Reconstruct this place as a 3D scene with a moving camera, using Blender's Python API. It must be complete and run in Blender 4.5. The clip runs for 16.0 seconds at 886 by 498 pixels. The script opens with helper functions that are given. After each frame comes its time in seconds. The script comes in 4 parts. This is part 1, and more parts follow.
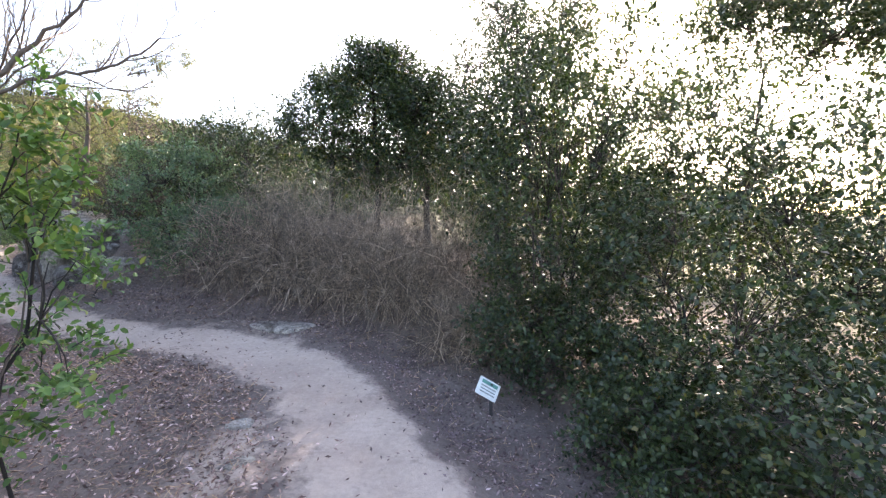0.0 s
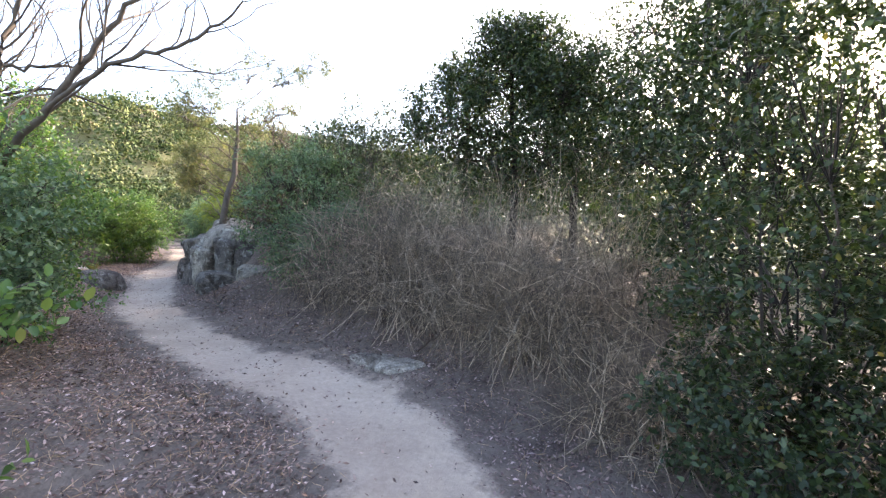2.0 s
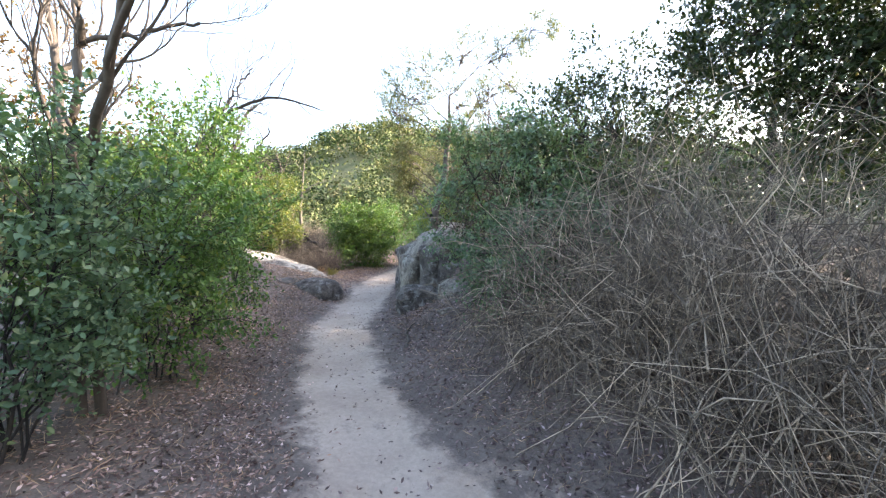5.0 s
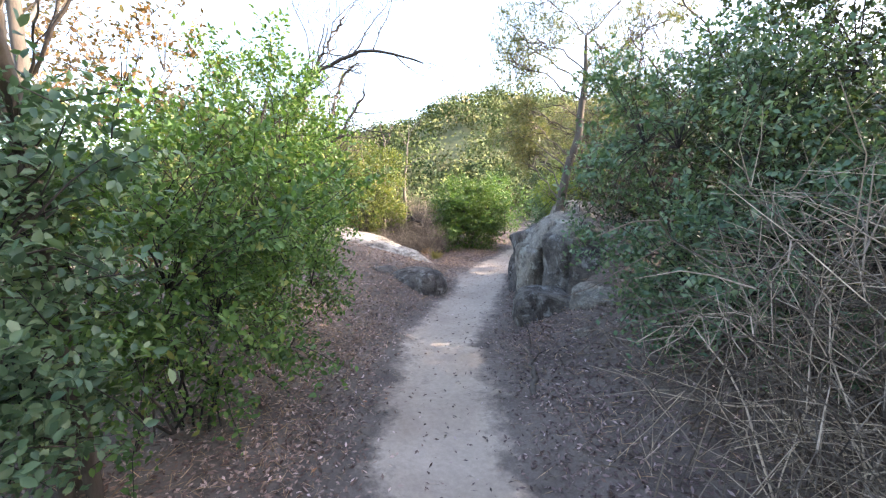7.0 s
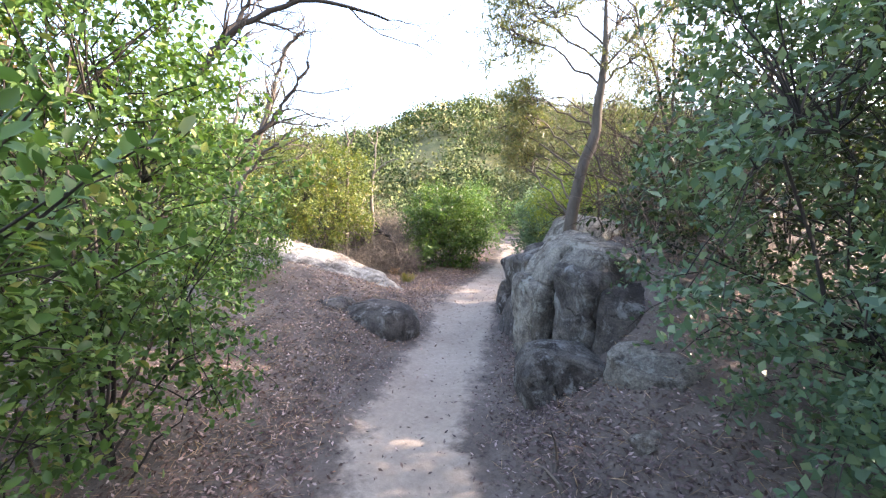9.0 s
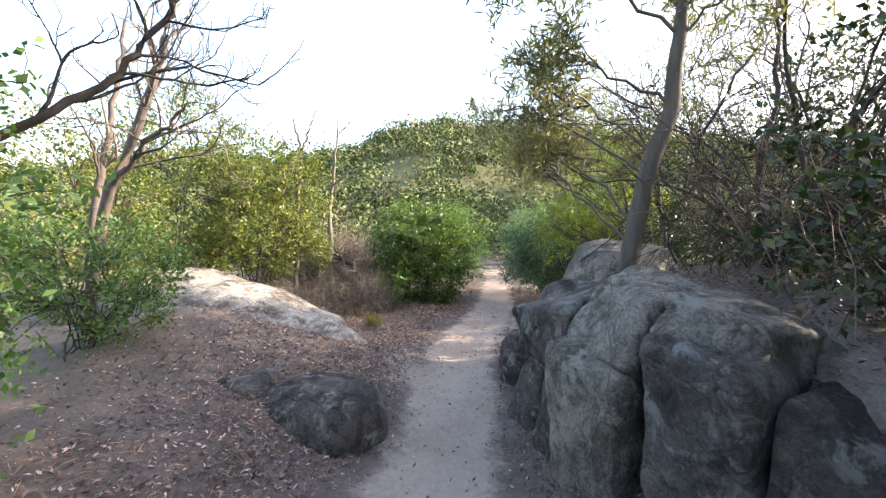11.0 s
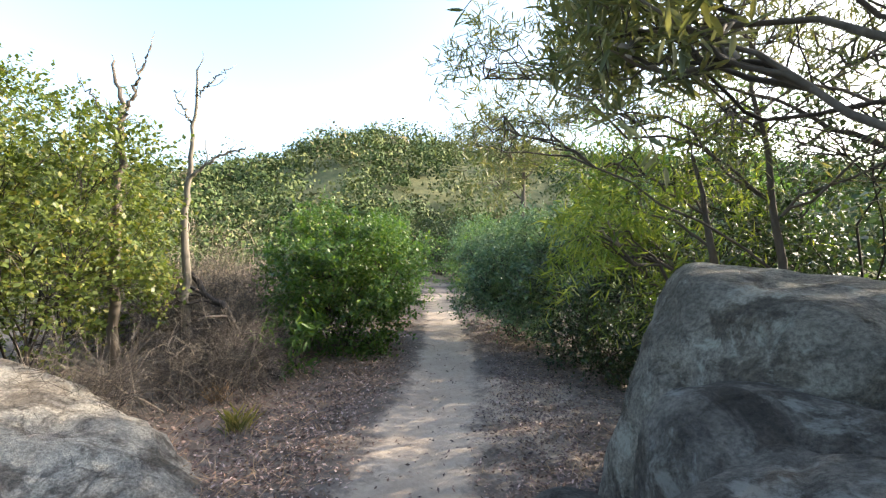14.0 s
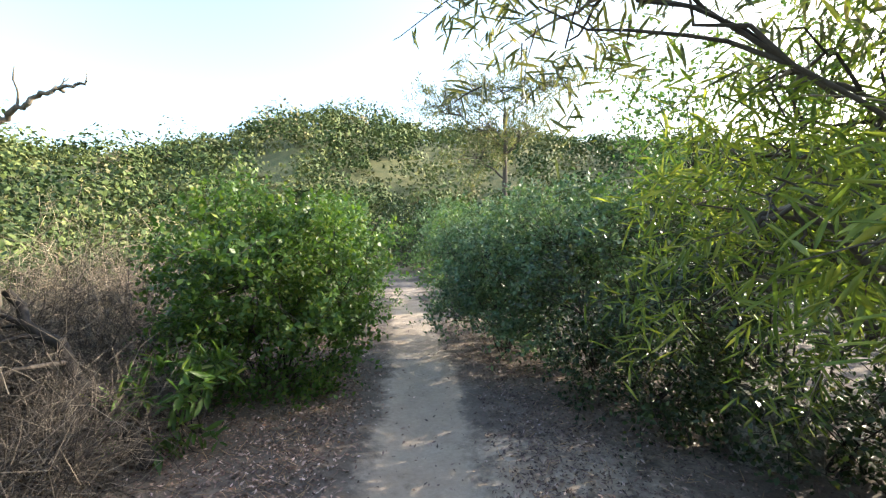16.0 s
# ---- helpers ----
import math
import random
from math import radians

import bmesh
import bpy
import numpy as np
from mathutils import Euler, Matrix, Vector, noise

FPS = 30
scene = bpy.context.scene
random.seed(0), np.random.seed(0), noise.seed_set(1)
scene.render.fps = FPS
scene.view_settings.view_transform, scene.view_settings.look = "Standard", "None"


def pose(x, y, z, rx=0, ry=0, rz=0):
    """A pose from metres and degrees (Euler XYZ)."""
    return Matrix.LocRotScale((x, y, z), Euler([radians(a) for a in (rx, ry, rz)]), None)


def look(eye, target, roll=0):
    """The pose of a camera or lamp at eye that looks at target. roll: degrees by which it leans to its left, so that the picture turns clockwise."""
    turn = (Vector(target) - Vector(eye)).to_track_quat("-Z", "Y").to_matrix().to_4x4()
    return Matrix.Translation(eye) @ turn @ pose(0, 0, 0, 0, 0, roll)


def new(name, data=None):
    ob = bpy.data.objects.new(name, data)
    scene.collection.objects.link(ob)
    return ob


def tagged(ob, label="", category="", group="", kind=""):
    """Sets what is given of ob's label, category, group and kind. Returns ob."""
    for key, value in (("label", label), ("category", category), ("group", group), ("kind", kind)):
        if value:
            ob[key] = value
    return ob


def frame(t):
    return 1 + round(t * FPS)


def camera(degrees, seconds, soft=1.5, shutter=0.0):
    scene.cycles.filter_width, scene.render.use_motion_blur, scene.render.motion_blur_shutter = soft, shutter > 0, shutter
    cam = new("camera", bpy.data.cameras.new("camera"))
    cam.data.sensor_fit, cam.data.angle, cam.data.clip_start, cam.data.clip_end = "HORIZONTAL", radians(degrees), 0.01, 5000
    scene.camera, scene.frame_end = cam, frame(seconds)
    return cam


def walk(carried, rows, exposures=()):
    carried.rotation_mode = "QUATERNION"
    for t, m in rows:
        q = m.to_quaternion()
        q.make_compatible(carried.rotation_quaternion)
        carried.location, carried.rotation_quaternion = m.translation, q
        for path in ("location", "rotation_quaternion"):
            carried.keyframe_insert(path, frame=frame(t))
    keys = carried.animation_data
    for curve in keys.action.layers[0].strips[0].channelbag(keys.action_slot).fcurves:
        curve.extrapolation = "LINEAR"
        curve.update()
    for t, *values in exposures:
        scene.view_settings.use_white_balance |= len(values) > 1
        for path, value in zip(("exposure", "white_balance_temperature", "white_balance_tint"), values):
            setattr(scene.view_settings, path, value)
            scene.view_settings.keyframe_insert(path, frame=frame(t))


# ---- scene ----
cam = camera(90.6, 16.0, soft=1.3)
# seconds, place, pitch, roll, yaw
ROWS = [
    (0.0, 0.000, 0.000, 1.500, -4.15, -0.17, 0.00),
    (0.5, -0.005, 0.352, 1.472, -3.06, -0.19, 3.99),
    (1.0, -0.004, 0.728, 1.481, -3.08, -0.59, 10.60),
    (1.5, -0.127, 1.173, 1.448, -3.42, -0.91, 14.12),
    (2.0, -0.158, 1.493, 1.483, -2.93, -0.57, 17.98),
    (2.5, -0.249, 1.866, 1.480, -1.77, 0.19, 24.64),
    (3.0, -0.486, 2.284, 1.463, -1.32, -0.58, 28.13),
    (3.5, -0.605, 2.654, 1.465, -0.52, 0.01, 31.59),
    (4.0, -0.762, 2.984, 1.495, -0.82, 0.34, 37.43),
    (4.5, -1.007, 3.276, 1.520, -1.82, 0.15, 41.29),
    (5.0, -1.277, 3.582, 1.522, -2.83, 0.67, 48.10),
    (7.5, -2.911, 4.554, 1.653, -6.39, 0.52, 62.30),
    (8.0, -3.227, 4.781, 1.637, -6.82, 0.66, 61.41),
    (8.5, -3.602, 4.953, 1.665, -6.18, -0.15, 61.26),
    (9.0, -4.043, 5.170, 1.685, -4.93, -0.38, 58.68),
    (11.5, -6.143, 6.357, 1.693, -0.80, -0.26, 52.69),
    (12.0, -6.550, 6.623, 1.684, -0.18, -0.17, 48.14),
    (12.5, -6.918, 6.899, 1.687, -0.31, -0.68, 46.33),
    (13.0, -7.271, 7.177, 1.685, -0.39, -0.04, 47.03),
    (13.5, -7.627, 7.440, 1.704, -0.16, -0.27, 46.30),
    (14.0, -7.936, 7.679, 1.714, 0.24, -0.01, 46.01),
    (14.5, -8.290, 7.971, 1.680, 0.42, -0.12, 46.06),
    (15.0, -8.601, 8.252, 1.682, -0.43, 0.27, 43.94),
    (15.5, -8.877, 8.494, 1.746, -1.34, 0.40, 43.00),
    (16.0, -9.253, 8.811, 1.794, -1.65, 0.86, 41.11),
]
EXPOSURE = [(0.0, 2.65, 6900, 23), (1.0, 2.5, 6900, 21), (2.5, 2.8, 6900, 18), (5.0, 2.8, 6900, 15), (9.0, 2.95, 6900, 20), (12.0, 2.25, 7000, 13), (16.0, 2.15, 6700, 5)]
walk(cam, [(t, pose(x, y, z, 90 + pitch, roll, yaw)) for t, x, y, z, pitch, roll, yaw in ROWS], EXPOSURE)

# ---- light ----
SUN_SIDE, SUN_HEIGHT = 27.0, 22.0      # degrees east of north (+y), degrees up
world = bpy.data.worlds.new("sky")
scene.world = world
world.use_nodes = True
sky = world.node_tree.nodes.new("ShaderNodeTexSky")
sky.sky_type, sky.sun_disc = "NISHITA", False
sky.sun_elevation, sky.sun_rotation = radians(SUN_HEIGHT), radians(SUN_SIDE)
sky.air_density, sky.dust_density, sky.ozone_density = 1.0, 2.0, 1.0
back = world.node_tree.nodes["Background"]
back.inputs["Strength"].default_value = 0.15
world.node_tree.links.new(sky.outputs["Color"], back.inputs["Color"])
SUN_WAY = Vector((math.sin(radians(SUN_SIDE)) * math.cos(radians(SUN_HEIGHT)),
                  math.cos(radians(SUN_SIDE)) * math.cos(radians(SUN_HEIGHT)), math.sin(radians(SUN_HEIGHT))))
sun = new("sun", bpy.data.lights.new("sun", "SUN"))
sun.data.energy, sun.data.angle, sun.data.color = 3.2, radians(0.6), (1.0, 0.9, 0.76)
sun.matrix_world = look(SUN_WAY * 60, (0, 0, 0))


# ---- materials ----
def material(name):
    m = bpy.data.materials.new(name)
    m.use_nodes = True
    t = m.node_tree
    return m, t, t.nodes["Principled BSDF"]


def node(t, kind, **inputs):
    n = t.nodes.new("ShaderNode" + kind)
    for key, value in inputs.items():
        n.inputs[key.replace("_", " ")].default_value = value
    return n


def ramp(t, source, stops):
    n = t.nodes.new("ShaderNodeValToRGB")
    e = n.color_ramp.elements
    while len(e) < len(stops):
        e.new(0.5)
    for el, (at, c) in zip(e, stops):
        el.position, el.color = at, (*c, 1)
    t.links.new(source, n.inputs["Fac"])
    return n.outputs["Color"]


def mix(t, fac, a, b, blend="MIX"):
    n = t.nodes.new("ShaderNodeMix")
    n.data_type, n.blend_type = "RGBA", blend
    for sock, v in ((n.inputs[0], fac), (n.inputs[6], a), (n.inputs[7], b)):
        if isinstance(v, bpy.types.NodeSocket):
            t.links.new(v, sock)
        elif isinstance(v, tuple):
            sock.default_value = (*v, 1)
        else:
            sock.default_value = v
    return n.outputs[2]


def noise_of(t, scale, detail=4.0, rough=0.6, distort=0.0):
    n = node(t, "TexNoise", Scale=scale, Detail=detail, Roughness=rough, Distortion=distort)
    c = t.nodes.new("ShaderNodeNewGeometry")
    t.links.new(c.outputs["Position"], n.inputs["Vector"])
    return n.outputs["Fac"]


def bumped(t, p, heights, strength=0.5, distance=0.02):
    last = None
    for h in heights:
        b = node(t, "Bump", Strength=strength, Distance=distance)
        t.links.new(h, b.inputs["Height"])
        if last:
            t.links.new(last, b.inputs["Normal"])
        last = b.outputs["Normal"]
    t.links.new(last, p.inputs["Normal"])


def leaf_material(name, stops, through_light=0.35, rough=0.42):
    """Leaves, each with a shade of its own, thin enough to let light through."""
    m, t, p = material(name)
    geo = t.nodes.new("ShaderNodeNewGeometry")
    c = ramp(t, geo.outputs["Random Per Island"], stops)
    patch = noise_of(t, 1.7, 2)
    dark = ramp(t, patch, [(0.3, (1.08, 0.94, 1.05)), (0.7, (1.75, 1.42, 1.4))])
    c = mix(t, 1.0, c, dark, "MULTIPLY")
    t.links.new(c, p.inputs["Base Color"])
    p.inputs["Roughness"].default_value = rough
    p.inputs["Specular IOR Level"].default_value = 0.4
    tr = t.nodes.new("ShaderNodeBsdfTranslucent")
    warm = mix(t, 1.0, c, (1.25, 1.3, 0.55), "MULTIPLY")
    t.links.new(warm, tr.inputs["Color"])
    ms = t.nodes.new("ShaderNodeMixShader")
    ms.inputs["Fac"].default_value = through_light
    t.links.new(p.outputs[0], ms.inputs[1])
    t.links.new(tr.outputs[0], ms.inputs[2])
    t.links.new(ms.outputs[0], t.nodes["Material Output"].inputs["Surface"])
    return m


def bark_material(name, a, b, scale=18.0):
    m, t, p = material(name)
    geo = t.nodes.new("ShaderNodeNewGeometry")
    st = t.nodes.new("ShaderNodeMapping")
    st.inputs["Scale"].default_value = (1, 1, 0.25)
    t.links.new(geo.outputs["Position"], st.inputs["Vector"])
    n = node(t, "TexNoise", Scale=scale, Detail=6.0, Roughness=0.7)
    t.links.new(st.outputs[0], n.inputs["Vector"])
    c = ramp(t, n.outputs["Fac"], [(0.3, a), (0.7, b)])
    # tone spread per stem: dark ones imitate shade inside tangles, pale ones toplight
    c2 = ramp(t, geo.outputs["Random Per Island"], [(0.0, (0.16, 0.145, 0.14)), (0.6, (0.46, 0.44, 0.42)), (0.9, (1.1, 1.06, 1.0)), (1.0, (1.45, 1.4, 1.3))])
    t.links.new(mix(t, 1.0, c, c2, "MULTIPLY"), p.inputs["Base Color"])
    p.inputs["Roughness"].default_value = 0.85
    bumped(t, p, [n.outputs["Fac"]], 0.6, 0.01)
    return m


LEAF_GREEN = leaf_material("leaf_green", [(0.0, (0.035, 0.085, 0.027)), (0.5, (0.065, 0.15, 0.042)), (0.9, (0.1, 0.2, 0.055)), (1.0, (0.19, 0.23, 0.07))])
LEAF_BLUISH = leaf_material("leaf_bluish_green", [(0.0, (0.045, 0.1, 0.058)), (0.6, (0.08, 0.16, 0.088)), (1.0, (0.14, 0.22, 0.12))], 0.3)
# base colour lowered past the leaves' own green to stand in for deep shade
LEAF_DARK_SHADED = leaf_material("leaf_dark_shaded", [(0.0, (0.012, 0.027, 0.012)), (0.6, (0.025, 0.048, 0.02)), (0.93, (0.045, 0.08, 0.028)), (1.0, (0.1, 0.105, 0.035))], 0.3, 0.34)
LEAF_OLIVE = leaf_material("leaf_olive", [(0.0, (0.042, 0.075, 0.02)), (0.5, (0.085, 0.13, 0.03)), (0.9, (0.13, 0.17, 0.04)), (1.0, (0.19, 0.18, 0.055))], 0.4)
LEAF_FRESH = leaf_material("leaf_fresh", [(0.0, (0.03, 0.075, 0.018)), (0.5, (0.052, 0.12, 0.026)), (0.9, (0.085, 0.16, 0.036)), (1.0, (0.15, 0.2, 0.05))], 0.4)
LEAF_WILLOW = leaf_material("leaf_narrow", [(0.0, (0.07, 0.13, 0.03)), (0.5, (0.125, 0.2, 0.042)), (1.0, (0.23, 0.29, 0.07))], 0.45)
LEAF_GREY = leaf_material("leaf_grey_green", [(0.0, (0.07, 0.1, 0.055)), (0.6, (0.11, 0.14, 0.075)), (1.0, (0.18, 0.19, 0.1))], 0.4)
LEAF_RUST = leaf_material("leaf_rust", [(0.0, (0.1, 0.07, 0.035)), (0.5, (0.15, 0.1, 0.05)), (1.0, (0.11, 0.12, 0.05))], 0.35)
LITTER = leaf_material("leaf_litter", [(0.0, (0.045, 0.03, 0.025)), (0.35, (0.11, 0.078, 0.06)), (0.7, (0.2, 0.152, 0.12)), (0.9, (0.36, 0.3, 0.25)), (0.985, (0.56, 0.51, 0.46)), (1.0, (0.3, 0.15, 0.06))], 0.08, 0.5)
LITTER_GREY = leaf_material("grey_litter", [(0.0, (0.035, 0.026, 0.024)), (0.35, (0.085, 0.064, 0.058)), (0.7, (0.145, 0.115, 0.104)), (0.92, (0.25, 0.21, 0.19)), (1.0, (0.42, 0.38, 0.35))], 0.08, 0.55)
STRAW = leaf_material("dry_grass", [(0.0, (0.2, 0.15, 0.09)), (0.6, (0.34, 0.27, 0.17)), (1.0, (0.46, 0.38, 0.25))], 0.2, 0.7)
GRASS = leaf_material("green_grass", [(0.0, (0.1, 0.14, 0.04)), (1.0, (0.26, 0.26, 0.1))], 0.3, 0.6)
TWIG = bark_material("dry_twig", (0.22, 0.172, 0.128), (0.54, 0.455, 0.36), 30)
TWIG_BROWN = bark_material("brown_twig", (0.11, 0.08, 0.065), (0.26, 0.2, 0.165), 30)
BARK = bark_material("grey_bark", (0.13, 0.105, 0.088), (0.3, 0.255, 0.215))
BARK_PALE = bark_material("pale_bark", (0.24, 0.21, 0.17), (0.5, 0.45, 0.38))
BARK_DARK = bark_material("dark_bark", (0.035, 0.028, 0.025), (0.11, 0.09, 0.08))


def rock_material(name, low, high, lichen):
    m, t, p = material(name)
    big, fine, grit = noise_of(t, 1.6, 5, 0.6, 0.6), noise_of(t, 9, 8, 0.7), noise_of(t, 60, 6, 0.75)
    c = ramp(t, big, [(0.36, low), (0.62, high)])
    c = mix(t, 1.0, c, ramp(t, fine, [(0.36, (0.6, 0.6, 0.61)), (0.52, (0.97, 0.96, 0.95)), (0.68, (1.3, 1.28, 1.24))]), "MULTIPLY")
    c = mix(t, 0.8, c, ramp(t, grit, [(0.38, (0.5, 0.5, 0.5)), (0.62, (1.45, 1.45, 1.42))]), "MULTIPLY")
    stain = ramp(t, noise_of(t, 3.2, 7, 0.7, 0.8), [(0.49, (1, 1, 1)), (0.58, (0.42, 0.39, 0.37))])
    c = mix(t, 1.0, c, stain, "MULTIPLY")
    spots = ramp(t, noise_of(t, 5.5, 9, 0.75, 0.4), [(0.54, (0, 0, 0)), (0.62, (0.85, 0.85, 0.85))])
    c = mix(t, spots, c, lichen)
    t.links.new(c, p.inputs["Base Color"])
    p.inputs["Roughness"].default_value = 0.9
    vor = t.nodes.new("ShaderNodeTexVoronoi")
    vor.feature = "DISTANCE_TO_EDGE"
    vor.inputs["Scale"].default_value = 2.6
    warp = t.nodes.new("ShaderNodeNewGeometry")
    wob = t.nodes.new("ShaderNodeVectorMath")
    wob.operation = "MULTIPLY_ADD"
    wn = node(t, "TexNoise", Scale=4.0, Detail=5.0)
    t.links.new(warp.outputs["Position"], wn.inputs["Vector"])
    t.links.new(wn.outputs["Color"], wob.inputs[0])
    wob.inputs[1].default_value = (0.35, 0.35, 0.35)
    t.links.new(warp.outputs["Position"], wob.inputs[2])
    t.links.new(wob.outputs[0], vor.inputs["Vector"])
    crack = ramp(t, vor.outputs["Distance"], [(0.0, (0, 0, 0)), (0.03, (1, 1, 1))])
    seams = t.nodes.new("ShaderNodeTexNoise")
    seams.inputs["Scale"].default_value, seams.inputs["Detail"].default_value = 5.0, 7.0
    tilt = t.nodes.new("ShaderNodeMapping")
    tilt.inputs["Rotation"].default_value, tilt.inputs["Scale"].default_value = (0.35, 0.2, 0.0), (0.5, 0.5, 3.2)
    t.links.new(warp.outputs["Position"], tilt.inputs["Vector"])
    t.links.new(tilt.outputs[0], seams.inputs["Vector"])
    bumped(t, p, [seams.outputs["Fac"], crack, fine, grit], 1.0, 0.028)
    return m


ROCK = rock_material("grey_rock", (0.21, 0.188, 0.162), (0.385, 0.355, 0.31), (0.47, 0.46, 0.4))
ROCK_PALE = rock_material("pale_rock", (0.36, 0.32, 0.28), (0.56, 0.52, 0.46), (0.33, 0.29, 0.26))
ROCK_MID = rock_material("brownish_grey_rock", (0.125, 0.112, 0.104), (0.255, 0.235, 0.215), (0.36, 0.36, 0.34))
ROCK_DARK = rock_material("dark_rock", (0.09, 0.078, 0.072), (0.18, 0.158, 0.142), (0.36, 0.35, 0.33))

m, t, p = material("soil")
where = t.nodes.new("ShaderNodeAttribute")
where.attribute_name = "trodden"
edge = noise_of(t, 3.0, 6, 0.7)
lift = t.nodes.new("ShaderNodeMath")
lift.operation = "MULTIPLY_ADD"
t.links.new(edge, lift.inputs[0])
lift.inputs[1].default_value, lift.inputs[2].default_value = 2.2, -1.1
total = t.nodes.new("ShaderNodeMath")
total.operation = "ADD"
t.links.new(where.outputs["Fac"], total.inputs[0])
t.links.new(lift.outputs[0], total.inputs[1])
on_path = ramp(t, total.outputs[0], [(0.28, (0, 0, 0)), (0.75, (1, 1, 1))])
dust = ramp(t, noise_of(t, 1.3, 5, 0.6, 0.4), [(0.3, (0.39, 0.3, 0.235)), (0.7, (0.53, 0.435, 0.355))])
dust = mix(t, 0.6, dust, ramp(t, noise_of(t, 24, 7, 0.7), [(0.3, (0.72, 0.7, 0.68)), (0.7, (1.18, 1.16, 1.15))]), "MULTIPLY")
earth = ramp(t, noise_of(t, 2.2, 6, 0.7), [(0.3, (0.11, 0.085, 0.072)), (0.7, (0.23, 0.187, 0.162))])
earth = mix(t, 0.8, earth, ramp(t, noise_of(t, 45, 8, 0.8), [(0.3, (0.5, 0.48, 0.46)), (0.7, (1.4, 1.38, 1.34))]), "MULTIPLY")
green = t.nodes.new("ShaderNodeAttribute")
green.attribute_name = "overgrown"
cover = ramp(t, noise_of(t, 1.1, 6, 0.7), [(0.35, (0.075, 0.085, 0.03)), (0.65, (0.16, 0.15, 0.06))])
earth = mix(t, green.outputs["Fac"], earth, cover)
t.links.new(mix(t, on_path, earth, dust), p.inputs["Base Color"])
p.inputs["Roughness"].default_value = 0.95
bumped(t, p, [noise_of(t, 8, 6, 0.7), noise_of(t, 55, 6, 0.8)], 0.5, 0.02)
SOIL = m


# ---- mesh helpers ----
def mesh_of(name, verts, faces):
    """A mesh from arrays: places (n, 3) and faces (m, k)."""
    verts, faces = np.asarray(verts, np.float32), np.asarray(faces, np.int32)
    me = bpy.data.meshes.new(name)
    me.vertices.add(len(verts))
    me.vertices.foreach_set("co", verts.ravel())
    k = faces.shape[1]
    me.loops.add(faces.size)
    me.loops.foreach_set("vertex_index", faces.ravel())
    me.polygons.add(len(faces))
    me.polygons.foreach_set("loop_start", np.arange(0, faces.size, k, dtype=np.int32))
    me.update(calc_edges=True)
    return me


def part(name, me, mat, parent=None, label="", smooth=False, kind=""):
    me.materials.append(mat)
    if smooth:
        me.polygons.foreach_set("use_smooth", np.ones(len(me.polygons), bool))
    ob = new(name, me)
    if parent:
        ob.parent = parent
    return tagged(ob, label, kind=kind)


def unit(a):
    return a / np.maximum(np.linalg.norm(a, axis=-1, keepdims=True), 1e-9)


def leaves(P, D, N, L, W, small=False):
    """Pointed leaves, folded along the midrib: feet, ways, up-sides, lengths, widths. small: with fewer corners."""
    n = len(P)
    S = unit(np.cross(D, N))
    U = np.cross(S, D)
    L, W = np.broadcast_to(L, n)[:, None], np.broadcast_to(W, n)[:, None]
    if small:
        v = np.stack([P, P + D * L * .45 - S * W * .5 + U * W * .12, P + D * L, P + D * L * .45 + S * W * .5 + U * W * .12], 1)
        return v.reshape(-1, 3), np.arange(n * 4).reshape(n, 4)
    v = np.stack([P, P + D * L * .3 - S * W * .45 + U * W * .14, P + D * L * .68 - S * W * .4 + U * W * .1, P + D * L - U * L * .06,
                  P + D * L * .68 + S * W * .4 + U * W * .1, P + D * L * .3 + S * W * .45 + U * W * .14], 1)
    f = np.arange(n)[:, None, None] * 6 + np.array([[0, 3, 2, 1], [0, 5, 4, 3]])
    return v.reshape(-1, 3), f.reshape(-1, 4)


def tubes(paths, radii, sides=4):
    """Tapered stems along paths (n, k, 3)."""
    n, k, _ = paths.shape
    T = unit(np.gradient(paths, axis=1))
    ref = np.where(np.abs(T[..., 2:3]) > 0.9, np.array([1.0, 0, 0]), np.array([0, 0, 1.0]))
    A = unit(np.cross(T, ref))
    B = np.cross(T, A)
    w = np.arange(sides) * 2 * np.pi / sides
    ring = A[:, :, None] * np.cos(w)[:, None] + B[:, :, None] * np.sin(w)[:, None]
    v = paths[:, :, None] + ring * radii[:, :, None, None]
    i = np.arange(n)[:, None, None] * k * sides + np.arange(k - 1)[None, :, None] * sides
    j, j2 = np.arange(sides), (np.arange(sides) + 1) % sides
    f = np.stack([i + j, i + j2, i + j2 + sides, i + j + sides], -1)
    return v.reshape(-1, 3), f.reshape(-1, 4)


def joined(*pieces):
    vs, fs, at = [], [], 0
    for v, f in pieces:
        vs.append(v), fs.append(f + at)
        at += len(v)
    return np.concatenate(vs), np.concatenate(fs)


def arcs(rng, start, end, k=7, sag=0.15, wob=0.05):
    """Bent lines from start to end, (n, k, 3)."""
    u = np.linspace(0, 1, k)[None, :, None]
    p = start[:, None] * (1 - u) + end[:, None] * u
    span = np.linalg.norm(end - start, axis=1)[:, None, None]
    p[..., 2:] += (np.sin(u * np.pi) * sag * span)
    w = rng.normal(size=p.shape) * wob * span
    w[:, 0] = 0
    return p + w * np.sqrt(u)


# ---- ground ----
TRAIL = np.array([(0.3, -14), (0.3, -3), (0.2, 0), (-0.25, 2.2), (-1.15, 3.95), (-2.0, 4.65), (-3.2, 4.95), (-4.6, 5.4), (-5.5, 5.9), (-6.45, 6.35),
                  (-7.2, 6.95), (-8.3, 7.95), (-9.2, 8.7), (-9.8, 9.2), (-10.75, 10.2), (-11.4, 11.0), (-12.4, 12.1), (-14.5, 14.0), (-19, 18.1), (-29, 27.5), (-60, 58)])


